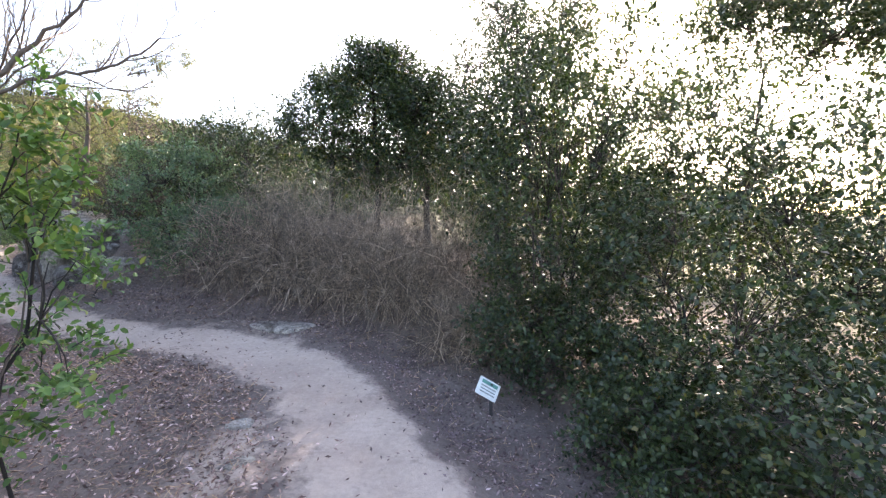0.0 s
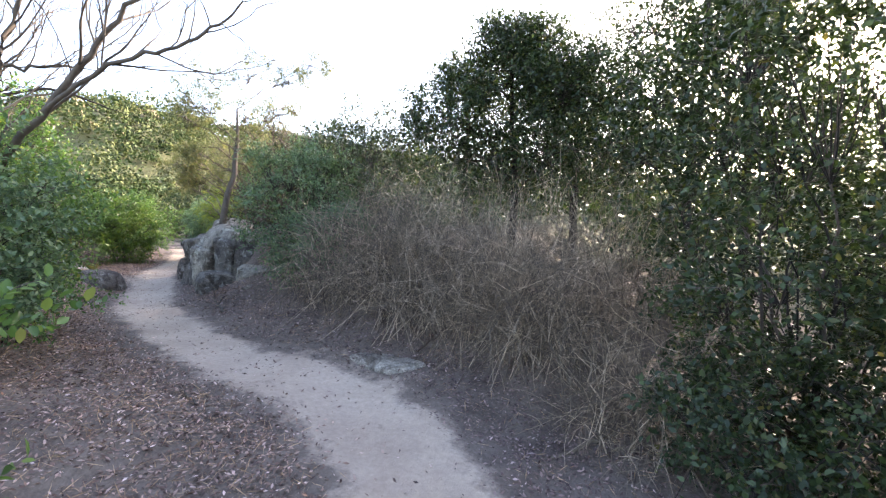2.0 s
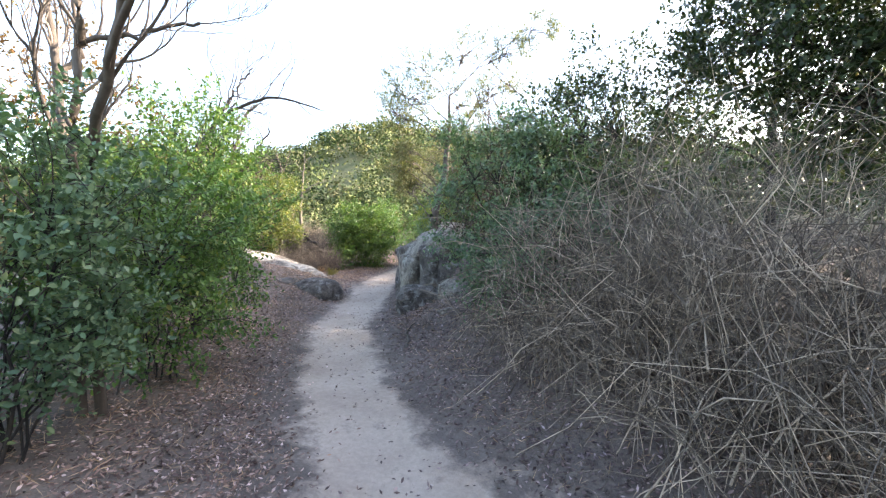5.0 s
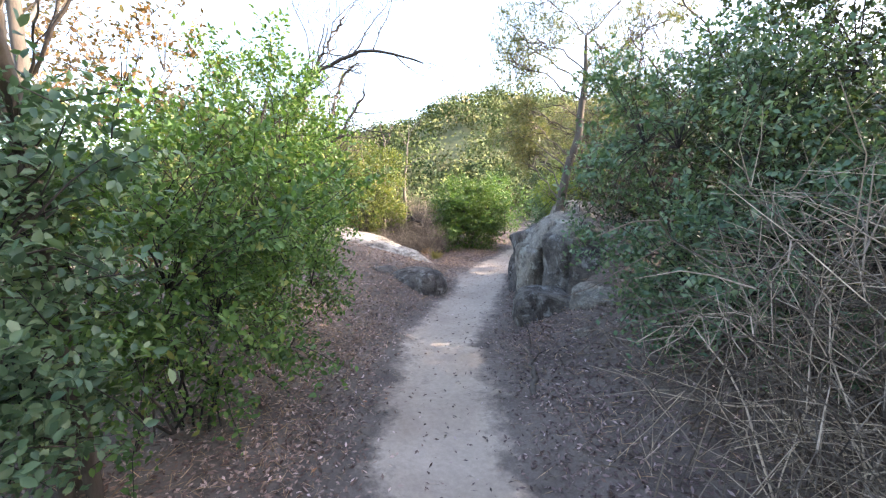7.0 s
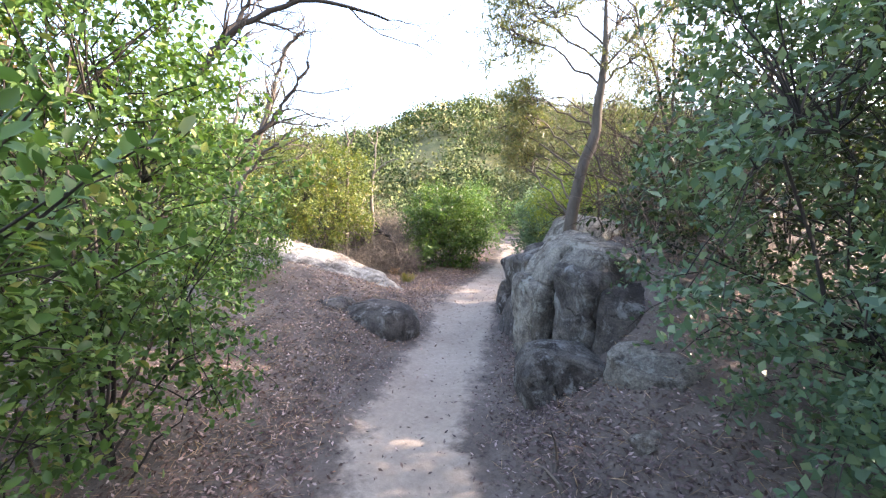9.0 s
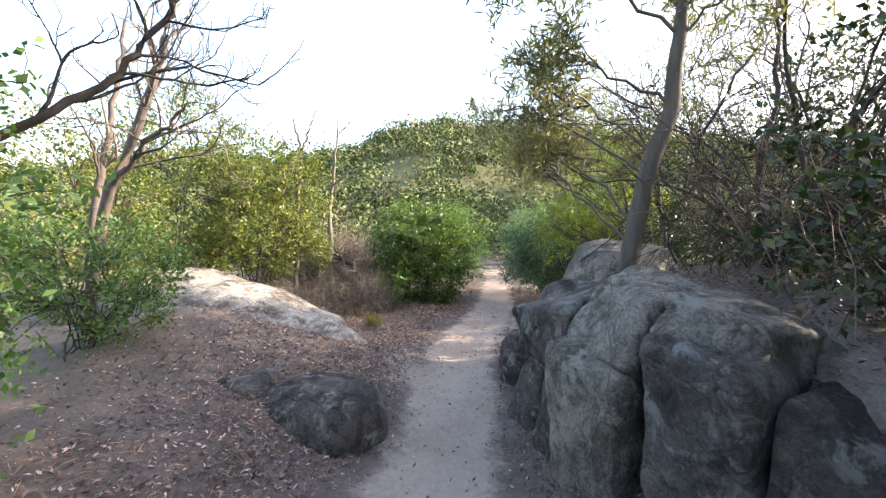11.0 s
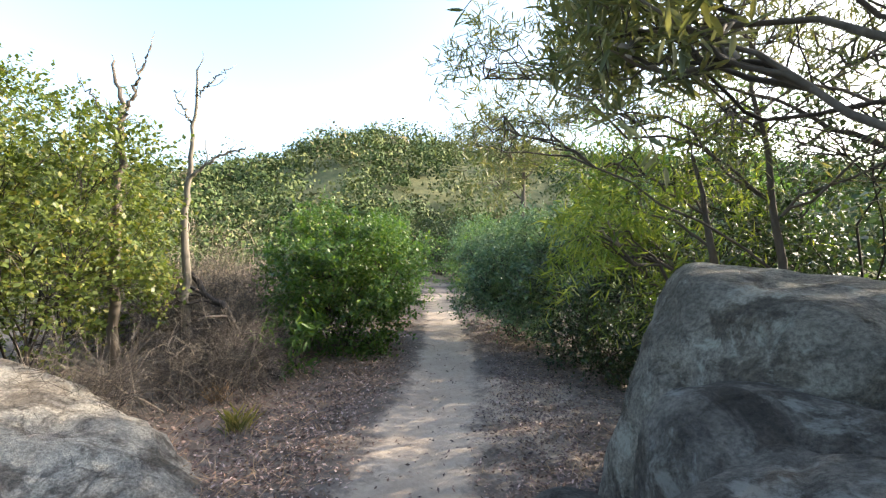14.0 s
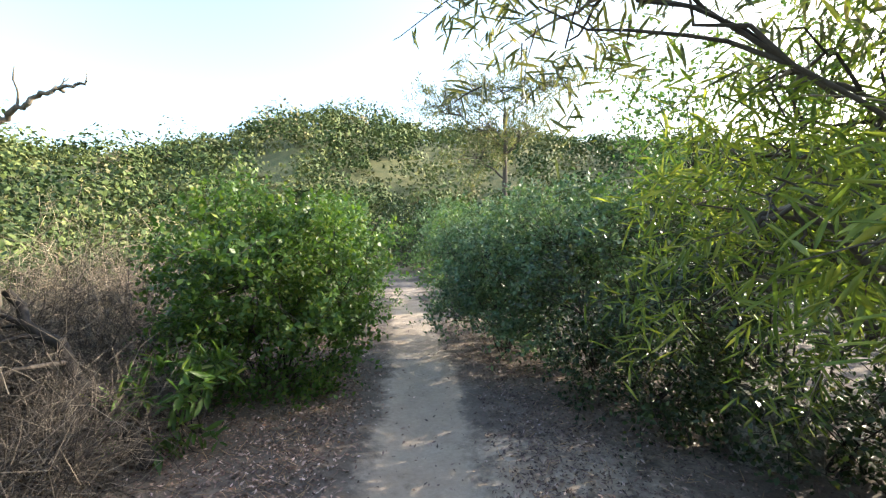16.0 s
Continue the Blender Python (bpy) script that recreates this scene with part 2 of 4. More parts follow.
def beside(x, y):
    """Distance to the trail's middle line, to its right above nought, and the x of the nearest place on it."""
    best = np.full(np.shape(x), 1e9)
    side, at = np.zeros(np.shape(x)), np.zeros(np.shape(x))
    for (ax, ay), (bx, by) in zip(TRAIL[:-1], TRAIL[1:]):
        dx, dy = bx - ax, by - ay
        u = np.clip(((x - ax) * dx + (y - ay) * dy) / (dx * dx + dy * dy), 0, 1)
        px, py = ax + u * dx, ay + u * dy
        d = np.hypot(x - px, y - py)
        s = np.sign((x - px) * dy - (y - py) * dx)
        near = d < best
        best, side, at = np.where(near, d, best), np.where(near, s, side), np.where(near, px, at)
    return best * side, at


def step(a, lo, hi):
    u = np.clip((a - lo) / (hi - lo), 0, 1)
    return u * u * (3 - 2 * u)


def height(x, y):
    x, y = np.asarray(x, float), np.asarray(y, float)
    d, at = beside(x, y)
    z = np.interp(-at, [-1, 0.6, 1.3, 2.9, 6, 8.3, 9.3, 13, 20, 29, 60], [0, 0, .03, .13, .19, .19, .25, .25, .28, .28, .28])
    bank = step(-at, 0.9, 3.2) * (1 - step(-at, 8.6, 10.5))
    z = z + bank * (0.32 * np.clip(d - 0.5, 0, 3.0) + 0.1 * np.clip(d - 3.5, 0, 8))
    z = z - (1 - step(-at, 0.3, 2.0)) * 0.28 * step(d, 0.3, 1.1)
    z = z + 0.72 * step(d, 1.25, 1.95) * step(-x, 5.2, 6.4) * (1 - step(-x, 8.1, 8.8)) * (1 - step(d, 4, 8))
    z = z + 0.10 * np.clip(-d - 0.7, 0, 3) * step(-at, 2, 4)
    z = z + 0.42 * np.exp(-(((x + 10.6) / 1.5) ** 2 + ((y - 6.6) / 1.1) ** 2))
    z = z + 0.14 * step(-d, 0.45, 1.0) * np.exp(-((x + 8.9) / 1.5) ** 2)
    z = z - 0.035 * np.exp(-(d / 0.35) ** 2)
    # the hill ahead
    rx, ry = x + 9, y - 8
    r = np.hypot(rx, ry)
    yaw = np.degrees(np.arctan2(-rx, ry))
    top = np.interp(yaw, [-180, -120, -60, -20, 10, 30, 47, 58, 67, 75, 87, 98, 130, 180], [0, 0, 1.5, 4, 8, 11, 12.4, 13.0, 9.6, 7.9, 7.6, 5, 2, 0])
    z = z + top * step(r, 13, 52)
    return z


def bumps(x, y):
    return np.array([0.035 * noise.noise((a * 1.3, b * 1.3, 0)) + 0.016 * noise.noise((a * 4.5, b * 4.5, 3)) for a, b in zip(x.ravel(), y.ravel())]).reshape(x.shape)


def spread(lo, hi, fine, far):
    inner = np.arange(lo, hi + fine / 2, fine)
    s, out_lo, out_hi = fine, [lo], [inner[-1]]
    while out_hi[-1] < far:
        s *= 1.16
        out_hi.append(out_hi[-1] + s), out_lo.append(out_lo[-1] - s)
    return np.concatenate([out_lo[:0:-1], inner, out_hi[1:]])


gx, gy = spread(-15, 3, 0.1, 1600), spread(-1, 14, 0.1, 1600)
X, Y = np.meshgrid(gx, gy)
Z = height(X, Y)
inside = (np.abs(X + 6) < 14) & (np.abs(Y - 7) < 12)
Z[inside] += bumps(X[inside], Y[inside])
ny, nx = X.shape
idx = np.arange(nx * ny).reshape(ny, nx)
quads = np.stack([idx[:-1, :-1], idx[:-1, 1:], idx[1:, 1:], idx[1:, :-1]], -1).reshape(-1, 4)
ground_mesh = mesh_of("ground", np.stack([X, Y, Z], -1).reshape(-1, 3), quads)
D, AT = beside(X, Y)
half = np.interp(-AT, [-1, 1, 2.5, 4, 6, 9, 11, 14], [0.38, 0.38, 0.4, 0.33, 0.33, 0.34, 0.33, 0.3])
worn = (1 - step(np.abs(D), half * 0.55, half * 1.75)) * (1 - step(-AT, 22, 25))
worn = np.maximum(worn, 0.75 * np.exp(-(((X + 1.35) / 0.3) ** 2 + ((Y - 2.6) / 0.9) ** 2)))        # a second tread beside the trail
worn = np.maximum(worn, 0.62 * np.exp(-(((X + 3.0) / 1.1) ** 2 + ((Y - 5.0) / 0.55) ** 2)))
worn = np.maximum(worn, 0.7 * np.exp(-(((X + 9.9) / 0.7) ** 2 + ((Y - 8.5) / 0.4) ** 2)))
worn = np.maximum(worn, 0.6 * np.exp(-(((X + 10.0) / 0.8) ** 2 + ((Y - 10.3) / 0.7) ** 2)))
worn = np.maximum(worn, 0.85 * np.exp(-(((X + 10.55) / 0.75) ** 2 + ((Y - 11.35) / 0.75) ** 2)))
attr = ground_mesh.attributes.new("trodden", "FLOAT", "POINT")
attr.data.foreach_set("value", worn.ravel().astype(np.float32))
wild = ground_mesh.attributes.new("overgrown", "FLOAT", "POINT")
wild.data.foreach_set("value", np.maximum(step(np.abs(D), 5, 10), step(-AT, 22, 25)).ravel().astype(np.float32))
ground = part("ground", ground_mesh, SOIL, None, "dusty earth trail and leaf-strewn soil rising to a hill", True, "structure")
ground["category"] = "ground"


def floor_at(x, y):
    return float(height(x, y))


# ---- rocks ----
def boulder(name, at, size, turn, seed, mat, label, cuts=9, level=5, rough=0.05, tilt=(0, 0), square=0.62, split=0.0):
    """A boulder with broken faces: a ball cut by planes and roughened."""
    rng = np.random.default_rng(seed)
    bm = bmesh.new()
    bmesh.ops.create_icosphere(bm, subdivisions=level, radius=1)
    v = np.array([q.co for q in bm.verts])
    f = np.array([[q.index for q in w.verts] for w in bm.faces])
    bm.free()
    v = np.sign(v) * np.abs(v) ** square
    for k in range(cuts):
        n = unit(rng.normal(size=3) * (1, 1, 0.7))
        d = rng.uniform(0.8, 1.12) if square < 0.5 else rng.uniform(0.72, 0.98)
        over = np.maximum(v @ n - d, 0)
        v = v - over[:, None] * n
    v = v * np.array(size) / 2
    m = np.array(pose(0, 0, 0, tilt[0], tilt[1], turn).to_3x3())
    v = v @ m.T
    amp = rough * min(size)
    off = seed * 7.3
    nn = unit(v / np.array(size) ** 2)
    e = np.array([noise.fractal((a * 2.2 + off, b * 2.2, c * 3.2), 0.8, 2.2, 5) + 0.7 * abs(noise.noise((a * 0.9, b * 0.9 + off, c * 7.0))) + 0.3 * noise.noise((a * 14, b * 14 + off, c * 18)) for a, b, c in v])
    if split:
        # cracks between the blocks that the rock breaks into
        for i, (a, b, c) in enumerate(v):
            far = noise.voronoi((a * 1.5 + off + 0.12 * noise.noise((a * 5, b * 5, c * 5)), b * 1.5, c * 2.4))[0]
            gap = far[1] - far[0]
            e[i] -= split * max(0.0, 1 - gap / 0.07)
    v = v + nn * (e * amp)[:, None]
    me = mesh_of(name, v, f)
    ob = part(name, me, mat, None, label, True)
    ob["category"] = "rock"
    ob.location = at
    return ob


G_RIGHT = "outcrop beside the trail"
def crag(at, size, turn, seed, label, mat=ROCK, **more):
    return tagged(boulder("boulder", at, size, turn, seed, mat, label, **more), group=G_RIGHT)


def block(foot, low, top, seed, label, mat=ROCK, level=4, sharp=11.0, rough=0.026, chips=7):
    """A squared block of the outcrop: its foot's four corners at the height low, its top's four corners (x, y, z), edges worn round."""
    bm = bmesh.new()
    bmesh.ops.create_icosphere(bm, subdivisions=level, radius=1)
    v = np.array([q.co for q in bm.verts])
    f = np.array([[q.index for q in w.verts] for w in bm.faces])
    bm.free()
    v = v / (np.abs(v) ** sharp).sum(1, keepdims=True) ** (1 / sharp)
    rng = np.random.default_rng(seed)
    for _ in range(chips):
        n = unit(np.sign(rng.normal(size=3)) * rng.uniform(0.25, 1.0, 3))
        v = v - np.maximum(v @ n - rng.uniform(0.8, 0.97) * np.abs(n).sum(), 0)[:, None] * n
    a, b, c = ((v[:, k, None] + 1) / 2 for k in range(3))
    mid = np.array(top, float).mean(0)
    lower, upper = [np.array([x, y, low]) - mid for x, y in foot], [np.array(q) - mid for q in top]
    face = lambda q: (1 - b) * ((1 - a) * q[0] + a * q[1]) + b * ((1 - a) * q[3] + a * q[2])
    w = (1 - c) * face(lower) + c * face(upper)
    out = unit(v ** 3 * np.abs(v) + 1e-6 * v)
    off = seed * 5.7
    e = np.array([noise.fractal((x * 2.0 + off, y * 2.0, z * 2.6), 0.9, 2.1, 5) + 0.8 * noise.noise((x * 1.1 + z, y * 1.1 + off, z * 5.0 + 0.8 * x))
                  + 0.5 * noise.noise((x * 9 + off, y * 9, z * 14)) - 0.7 * max(0.0, 0.05 - abs(noise.noise((x * 1.5, y * 1.5 + off, z * 2.2)))) / 0.05 for x, y, z in w])
    w = w + out * (e * rough)[:, None]
    ob = part("boulder", mesh_of("boulder", w, f), mat, None, label, True)
    ob.location = mid
    ob["category"] = "rock"
    return tagged(ob, group=G_RIGHT)


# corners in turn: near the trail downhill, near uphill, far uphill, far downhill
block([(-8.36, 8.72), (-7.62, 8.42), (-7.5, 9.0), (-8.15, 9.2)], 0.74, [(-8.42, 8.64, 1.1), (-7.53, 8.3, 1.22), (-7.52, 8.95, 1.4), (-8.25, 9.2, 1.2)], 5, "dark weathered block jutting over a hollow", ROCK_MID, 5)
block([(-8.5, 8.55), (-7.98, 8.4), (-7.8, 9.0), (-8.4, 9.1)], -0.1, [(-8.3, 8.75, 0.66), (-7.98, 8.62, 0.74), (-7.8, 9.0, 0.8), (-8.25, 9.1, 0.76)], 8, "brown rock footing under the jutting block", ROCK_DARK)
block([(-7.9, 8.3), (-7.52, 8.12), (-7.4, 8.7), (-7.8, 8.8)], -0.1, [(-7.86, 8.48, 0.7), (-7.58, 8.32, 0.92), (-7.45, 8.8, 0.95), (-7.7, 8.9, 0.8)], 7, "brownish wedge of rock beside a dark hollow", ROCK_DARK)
block([(-7.52, 8.22), (-6.94, 8.04), (-6.86, 8.85), (-7.45, 8.95)], 1.0, [(-7.42, 8.45, 1.36), (-6.95, 8.22, 1.38), (-6.85, 8.75, 1.44), (-7.42, 8.85, 1.52)], 3, "grey granite block with a humped top", ROCK, 5)
block([(-7.42, 8.1), (-6.98, 7.98), (-6.9, 8.85), (-7.5, 8.9)], -0.1, [(-7.6, 8.18, 1.06), (-6.96, 8.0, 1.03), (-6.9, 8.8, 1.06), (-7.55, 8.9, 1.08)], 4, "grey granite face patched with pale lichen", ROCK, 5)
block([(-6.9, 8.1), (-6.42, 8.06), (-6.3, 8.8), (-6.86, 8.9)], 1.16, [(-6.88, 8.24, 1.42), (-6.44, 8.18, 1.31), (-6.3, 8.72, 1.26), (-6.84, 8.85, 1.42)], 6, "thin cracked slab on top of the outcrop", ROCK)
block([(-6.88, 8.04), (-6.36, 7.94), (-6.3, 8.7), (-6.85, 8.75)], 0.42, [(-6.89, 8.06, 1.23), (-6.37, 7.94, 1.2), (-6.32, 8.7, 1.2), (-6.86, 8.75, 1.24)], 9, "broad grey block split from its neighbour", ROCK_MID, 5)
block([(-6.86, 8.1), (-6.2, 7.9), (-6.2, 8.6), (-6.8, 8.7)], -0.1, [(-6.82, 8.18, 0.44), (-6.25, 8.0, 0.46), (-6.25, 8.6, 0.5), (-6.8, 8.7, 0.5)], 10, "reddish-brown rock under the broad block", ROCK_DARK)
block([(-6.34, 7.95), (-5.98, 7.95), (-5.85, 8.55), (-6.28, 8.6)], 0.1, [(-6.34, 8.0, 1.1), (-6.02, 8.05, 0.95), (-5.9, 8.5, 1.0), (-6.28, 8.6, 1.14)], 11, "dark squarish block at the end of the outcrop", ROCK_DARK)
block([(-9.12, 9.48), (-7.75, 9.0), (-7.6, 10.4), (-9.2, 10.7)], -0.1, [(-8.68, 9.78, 1.62), (-7.85, 9.3, 1.5), (-7.7, 10.3, 1.62), (-8.95, 10.6, 1.68)], 12, "tall slab of grey granite with a sloping side", ROCK, 5, 6.0)
crag((-8.1, 9.22, 0.95), (0.95, 0.6, 0.7), -28, 14, "rounded grey shoulder of the slab", ROCK_MID, cuts=6, rough=0.04)
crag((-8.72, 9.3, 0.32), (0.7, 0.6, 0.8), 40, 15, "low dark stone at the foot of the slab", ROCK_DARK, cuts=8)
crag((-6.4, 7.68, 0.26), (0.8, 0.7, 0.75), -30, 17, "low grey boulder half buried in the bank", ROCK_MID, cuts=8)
crag((-5.75, 7.95, 0.45), (0.7, 0.6, 0.6), -15, 19, "low grey block sunk in the bank", cuts=10, rough=0.05, square=0.4)
crag((-9.5, 12.55, 0.45), (0.55, 0.5, 0.55), 20, 18, "pale grey block under the sapling", ROCK, cuts=9, square=0.4)
tagged(boulder("boulder", (-8.84, 7.18, 0.28), (1.0, 0.8, 0.66), 30, 21, ROCK_DARK, "dark rounded boulder with pale lichen", cuts=2, rough=0.03, square=0.8))
tagged(boulder("boulder", (-9.4, 6.75, 0.36), (1.0, 0.7, 0.5), 10, 22, ROCK_DARK, "low dark boulder sunk in leaf litter", cuts=4, level=4))
tagged(boulder("rock_slab", (-11.8, 7.16, 0.42), (4.3, 1.9, 1.05), 28, 23, ROCK_PALE, "pale sunlit whaleback of bare rock", cuts=0, rough=0.06, tilt=(0, 12), square=0.85, level=5))
tagged(boulder("rock_slab", (-2.1, 5.5, 0.07), (1.1, 0.5, 0.2), -20, 25, ROCK_PALE, "flat pale stone on the bank", cuts=5, level=4))
tagged(boulder("stone", (-1.45, 3.05, -0.02), (0.22, 0.16, 0.1), 30, 26, ROCK_PALE, "small pale stone trodden into the soil", cuts=5, level=3))
tagged(boulder("stone", (-1.25, 2.55, -0.02), (0.24, 0.2, 0.1), 70, 27, ROCK, "small grey stone trodden into the soil", cuts=5, level=3))
tagged(boulder("stone", (-5.4, 7.3, 0.42), (0.22, 0.16, 0.16), 70, 28, ROCK_PALE, "small pale stone on the bank", cuts=5, level=3))


# ---- plants ----
def spray(rng, C, middle, twigs, per, reach, leaf_size, droop, small, hang=0.0, flat=0.55):
    """Twigs with leaves round the cluster places C: the twigs' tubes, the leaves."""
    m = len(C) * twigs
    S = np.repeat(C, twigs, 0) + rng.normal(size=(m, 3)) * 0.25 * reach
    out = unit(S - np.repeat(np.broadcast_to(middle, C.shape), twigs, 0))
    T = unit(out * 0.7 + rng.normal(size=(m, 3)) * 0.6 + np.array([0, 0, 0.2]))
    ln = rng.uniform(0.5, 1.25, m)[:, None] * reach
    E = S + T * ln - np.array([0, 0, 1.0]) * ln * droop
    tw = tubes(arcs(rng, S[::5], E[::5], 3, 0.04, 0.03), np.linspace(0.0035, 0.0015, 3)[None] * np.ones((len(S[::5]), 1)), 3)
    q = m * per
    s = np.tile(np.linspace(0.1, 1.0, per), m) + rng.normal(0, 0.04, q)
    B = np.repeat(S, per, 0) + np.repeat(E - S, per, 0) * s[:, None]
    TT = np.repeat(unit(E - S), per, 0)
    side = unit(np.cross(TT, rng.normal(size=(q, 3))))
    LD = unit(TT * rng.uniform(0.2, 0.9, (q, 1)) + side + np.array([0, 0, 0.1 - hang]))
    LN = unit(np.array([0, 0, 1.0]) + rng.normal(size=(q, 3)) * flat + np.repeat(out, per, 0) * 0.4)
    sz = rng.uniform(0.55, 1.2, q)
    return tw, leaves(B, LD, LN, leaf_size[0] * sz, leaf_size[1] * sz, small)


def shrub(at, radius, low, high, seed, label, mat, clusters=60, twigs=9, per=9, leaf_size=(0.05, 0.026), bark=BARK_DARK,
          category="shrub", group="", lean=(0, 0), gap=0.3, stems=14, droop=0.15, small=False):
    """A leafy shrub: stems from its foot to clusters of twigs with leaves."""
    rng = np.random.default_rng(seed)
    root = new("shrub")
    root.location = (at[0], at[1], floor_at(*at) - 0.03)
    tagged(root, label, category, group)
    u = unit(rng.normal(size=(clusters, 3)))
    rr = rng.uniform(gap, 1.0, clusters) ** 0.5
    lump = np.array([1 + 0.34 * noise.noise(tuple(q * 1.7 + seed)) for q in u])
    u = np.sign(u) * np.abs(u) ** 0.85
    C = u * (rr * lump)[:, None] * np.array([radius, radius, (high - low) / 2]) + np.array([lean[0], lean[1], (low + high) / 2])
    C[:, 2] = np.maximum(C[:, 2], low * 0.7)
    k = min(stems, clusters)
    foot = np.stack([rng.normal(0, 0.1, k), rng.normal(0, 0.1, k), np.zeros(k)], 1)
    P = arcs(rng, foot, C[:k], 8, 0.1, 0.04)
    R = np.linspace(1, 0.25, 8)[None] * rng.uniform(0.005, 0.011, k)[:, None] * (0.6 + 0.3 * high)
    near = np.argmin(np.linalg.norm(C[:, None] - C[None, :k], axis=2), 1)
    P2 = arcs(rng, P[near, 5], C, 4, 0.05, 0.05)
    R2 = np.linspace(1, 0.4, 4)[None] * np.full((clusters, 1), 0.006)
    part("stem", mesh_of("stem", *joined(tubes(P, R, 5), tubes(P2, R2, 3))), bark, root, smooth=True, kind="stuff")
    tw, lv = spray(rng, C, np.array([lean[0], lean[1], low * 0.6 + high * 0.4]), twigs, per, 0.14 + 0.12 * radius, leaf_size, droop, small)
    part("twig", mesh_of("twig", *tw), bark, root, kind="stuff")
    part("foliage", mesh_of("foliage", *lv), mat, root, kind="stuff")
    return root


def branch_out(rng, start, way, length, radius, depth, forks=(2, 4), bend=0.22, rise=0.08, shrink=0.68, k=7, wide=1.0):
    """Branches that fork: lines, radii and how many forks are left."""
    lines, rads, deep = [], [], []

    def one(p, d, ln, r, left):
        pts, q = [p], d
        for _ in range(k - 1):
            q = unit(q + rng.normal(size=3) * bend * 0.55 + np.array([0, 0, rise * 0.5]))
            pts.append(pts[-1] + q * ln / (k - 1))
        pts = np.array(pts)
        lines.append(pts), rads.append(np.linspace(r, r * 0.55, k)), deep.append(left)
        if left:
            for i in range(rng.integers(forks[0], forks[1] + 1)):
                a = rng.integers(k // 2 - 1, k) if i else k - 1
                away = unit(q + unit(rng.normal(size=3)) * rng.uniform(0.5, 1.0) * wide)
                one(pts[a], away, ln * shrink * rng.uniform(0.7, 1.15), r * (0.72 if i == 0 else 0.5), left - 1)

    one(np.array(start, float), unit(np.array(way, float)), length, radius, depth)
    return np.array(lines), np.array(rads), np.array(deep)


def bare_tree(name, at, limbs, seed, label, bark, depth=4, **how):
    """A leafless tree: each limb is (start above the foot, way, length, radius)."""
    rng = np.random.default_rng(seed)
    root = new(name)
    root.location = (at[0], at[1], floor_at(*at) - 0.05)
    tagged(root, label, "bare tree")
    for start, way, length, radius in limbs:
        L, R, dp = branch_out(rng, start, way, length, radius, depth, **how)
        thick = dp >= depth - 1
        limb = part("limb", mesh_of("limb", *tubes(L[thick], R[thick], 8)), bark, root, smooth=True)
        part("branch", mesh_of("branch", *tubes(L[~thick], np.maximum(R[~thick], 0.002), 4)), bark, limb, smooth=True, kind="stuff")
    return root


def leafy_tree(name, at, trunk, clumps, seed, label, bark, mat, leaf_size, clusters=22, twigs=9, per=9, droop=0.15, group="", small=False, hang=0.0, reach=0.55, stout=0.024):
    """A tree: its trunk's line (x, y, z, radius) above the foot, and clumps of foliage (x, y, z, radius) in the world, each on a limb of its own."""
    rng = np.random.default_rng(seed)
    root = new(name)
    foot = np.array([at[0], at[1], floor_at(*at) - 0.06])
    root.location = foot
    tagged(root, label, "tree", group)
    tk = np.array(trunk, float)
    u = np.linspace(0, len(tk) - 1, 22)
    line = np.stack([np.interp(u, np.arange(len(tk)), tk[:, c]) for c in range(4)], 1)
    for _ in range(3):
        line[1:-1] = (line[:-2] + 2 * line[1:-1] + line[2:]) / 4
    line[:, :3] += np.array([[noise.noise((w * 0.4, seed, c)) * 0.05 for c in range(3)] for w in range(22)]) * np.linspace(0, 1, 22)[:, None]
    part("trunk", mesh_of("trunk", *tubes(line[None, :, :3], line[None, :, 3], 10)), bark, root, smooth=True)
    every = []
    for x, y, z, r in clumps:
        c = np.array([x, y, z]) - foot
        low = line[(line[:, 2] < c[2] - 0.55 * np.linalg.norm(line[:, :2] - c[:2], axis=1)) & (line[:, 2] > 0.25)]
        src = low[np.argmin(np.linalg.norm(low[:, :3] - c, axis=1))] if len(low) else line[4]
        way = arcs(rng, src[None, :3], c[None], 9, 0.06, 0.035)
        limb = part("limb", mesh_of("limb", *tubes(way, np.linspace(min(src[3] * 0.5, stout), 0.006, 9)[None], 6)), bark, root, smooth=True)
        d = unit(rng.normal(size=(clusters, 3)))
        C = c + d * (rng.uniform(0.25, 1, clusters) ** 0.6 * r)[:, None] * np.array([1, 1, 0.8])
        P2 = arcs(rng, way[0][rng.integers(5, 9, clusters)], C, 6, 0.05, 0.07)
        part("branch", mesh_of("branch", *tubes(P2, np.linspace(0.009, 0.003, 6)[None] * np.ones((clusters, 1)), 4)), bark, limb, smooth=True, kind="stuff")
        every.append(spray(rng, C, c - np.array([0, 0, 0.3 * r]), twigs, per, reach * r, leaf_size, droop, small, hang))
    part("twig", mesh_of("twig", *joined(*[e[0] for e in every])), bark, root, kind="stuff")
    part("crown", mesh_of("crown", *joined(*[e[1] for e in every])), mat, root, kind="stuff")
    return root


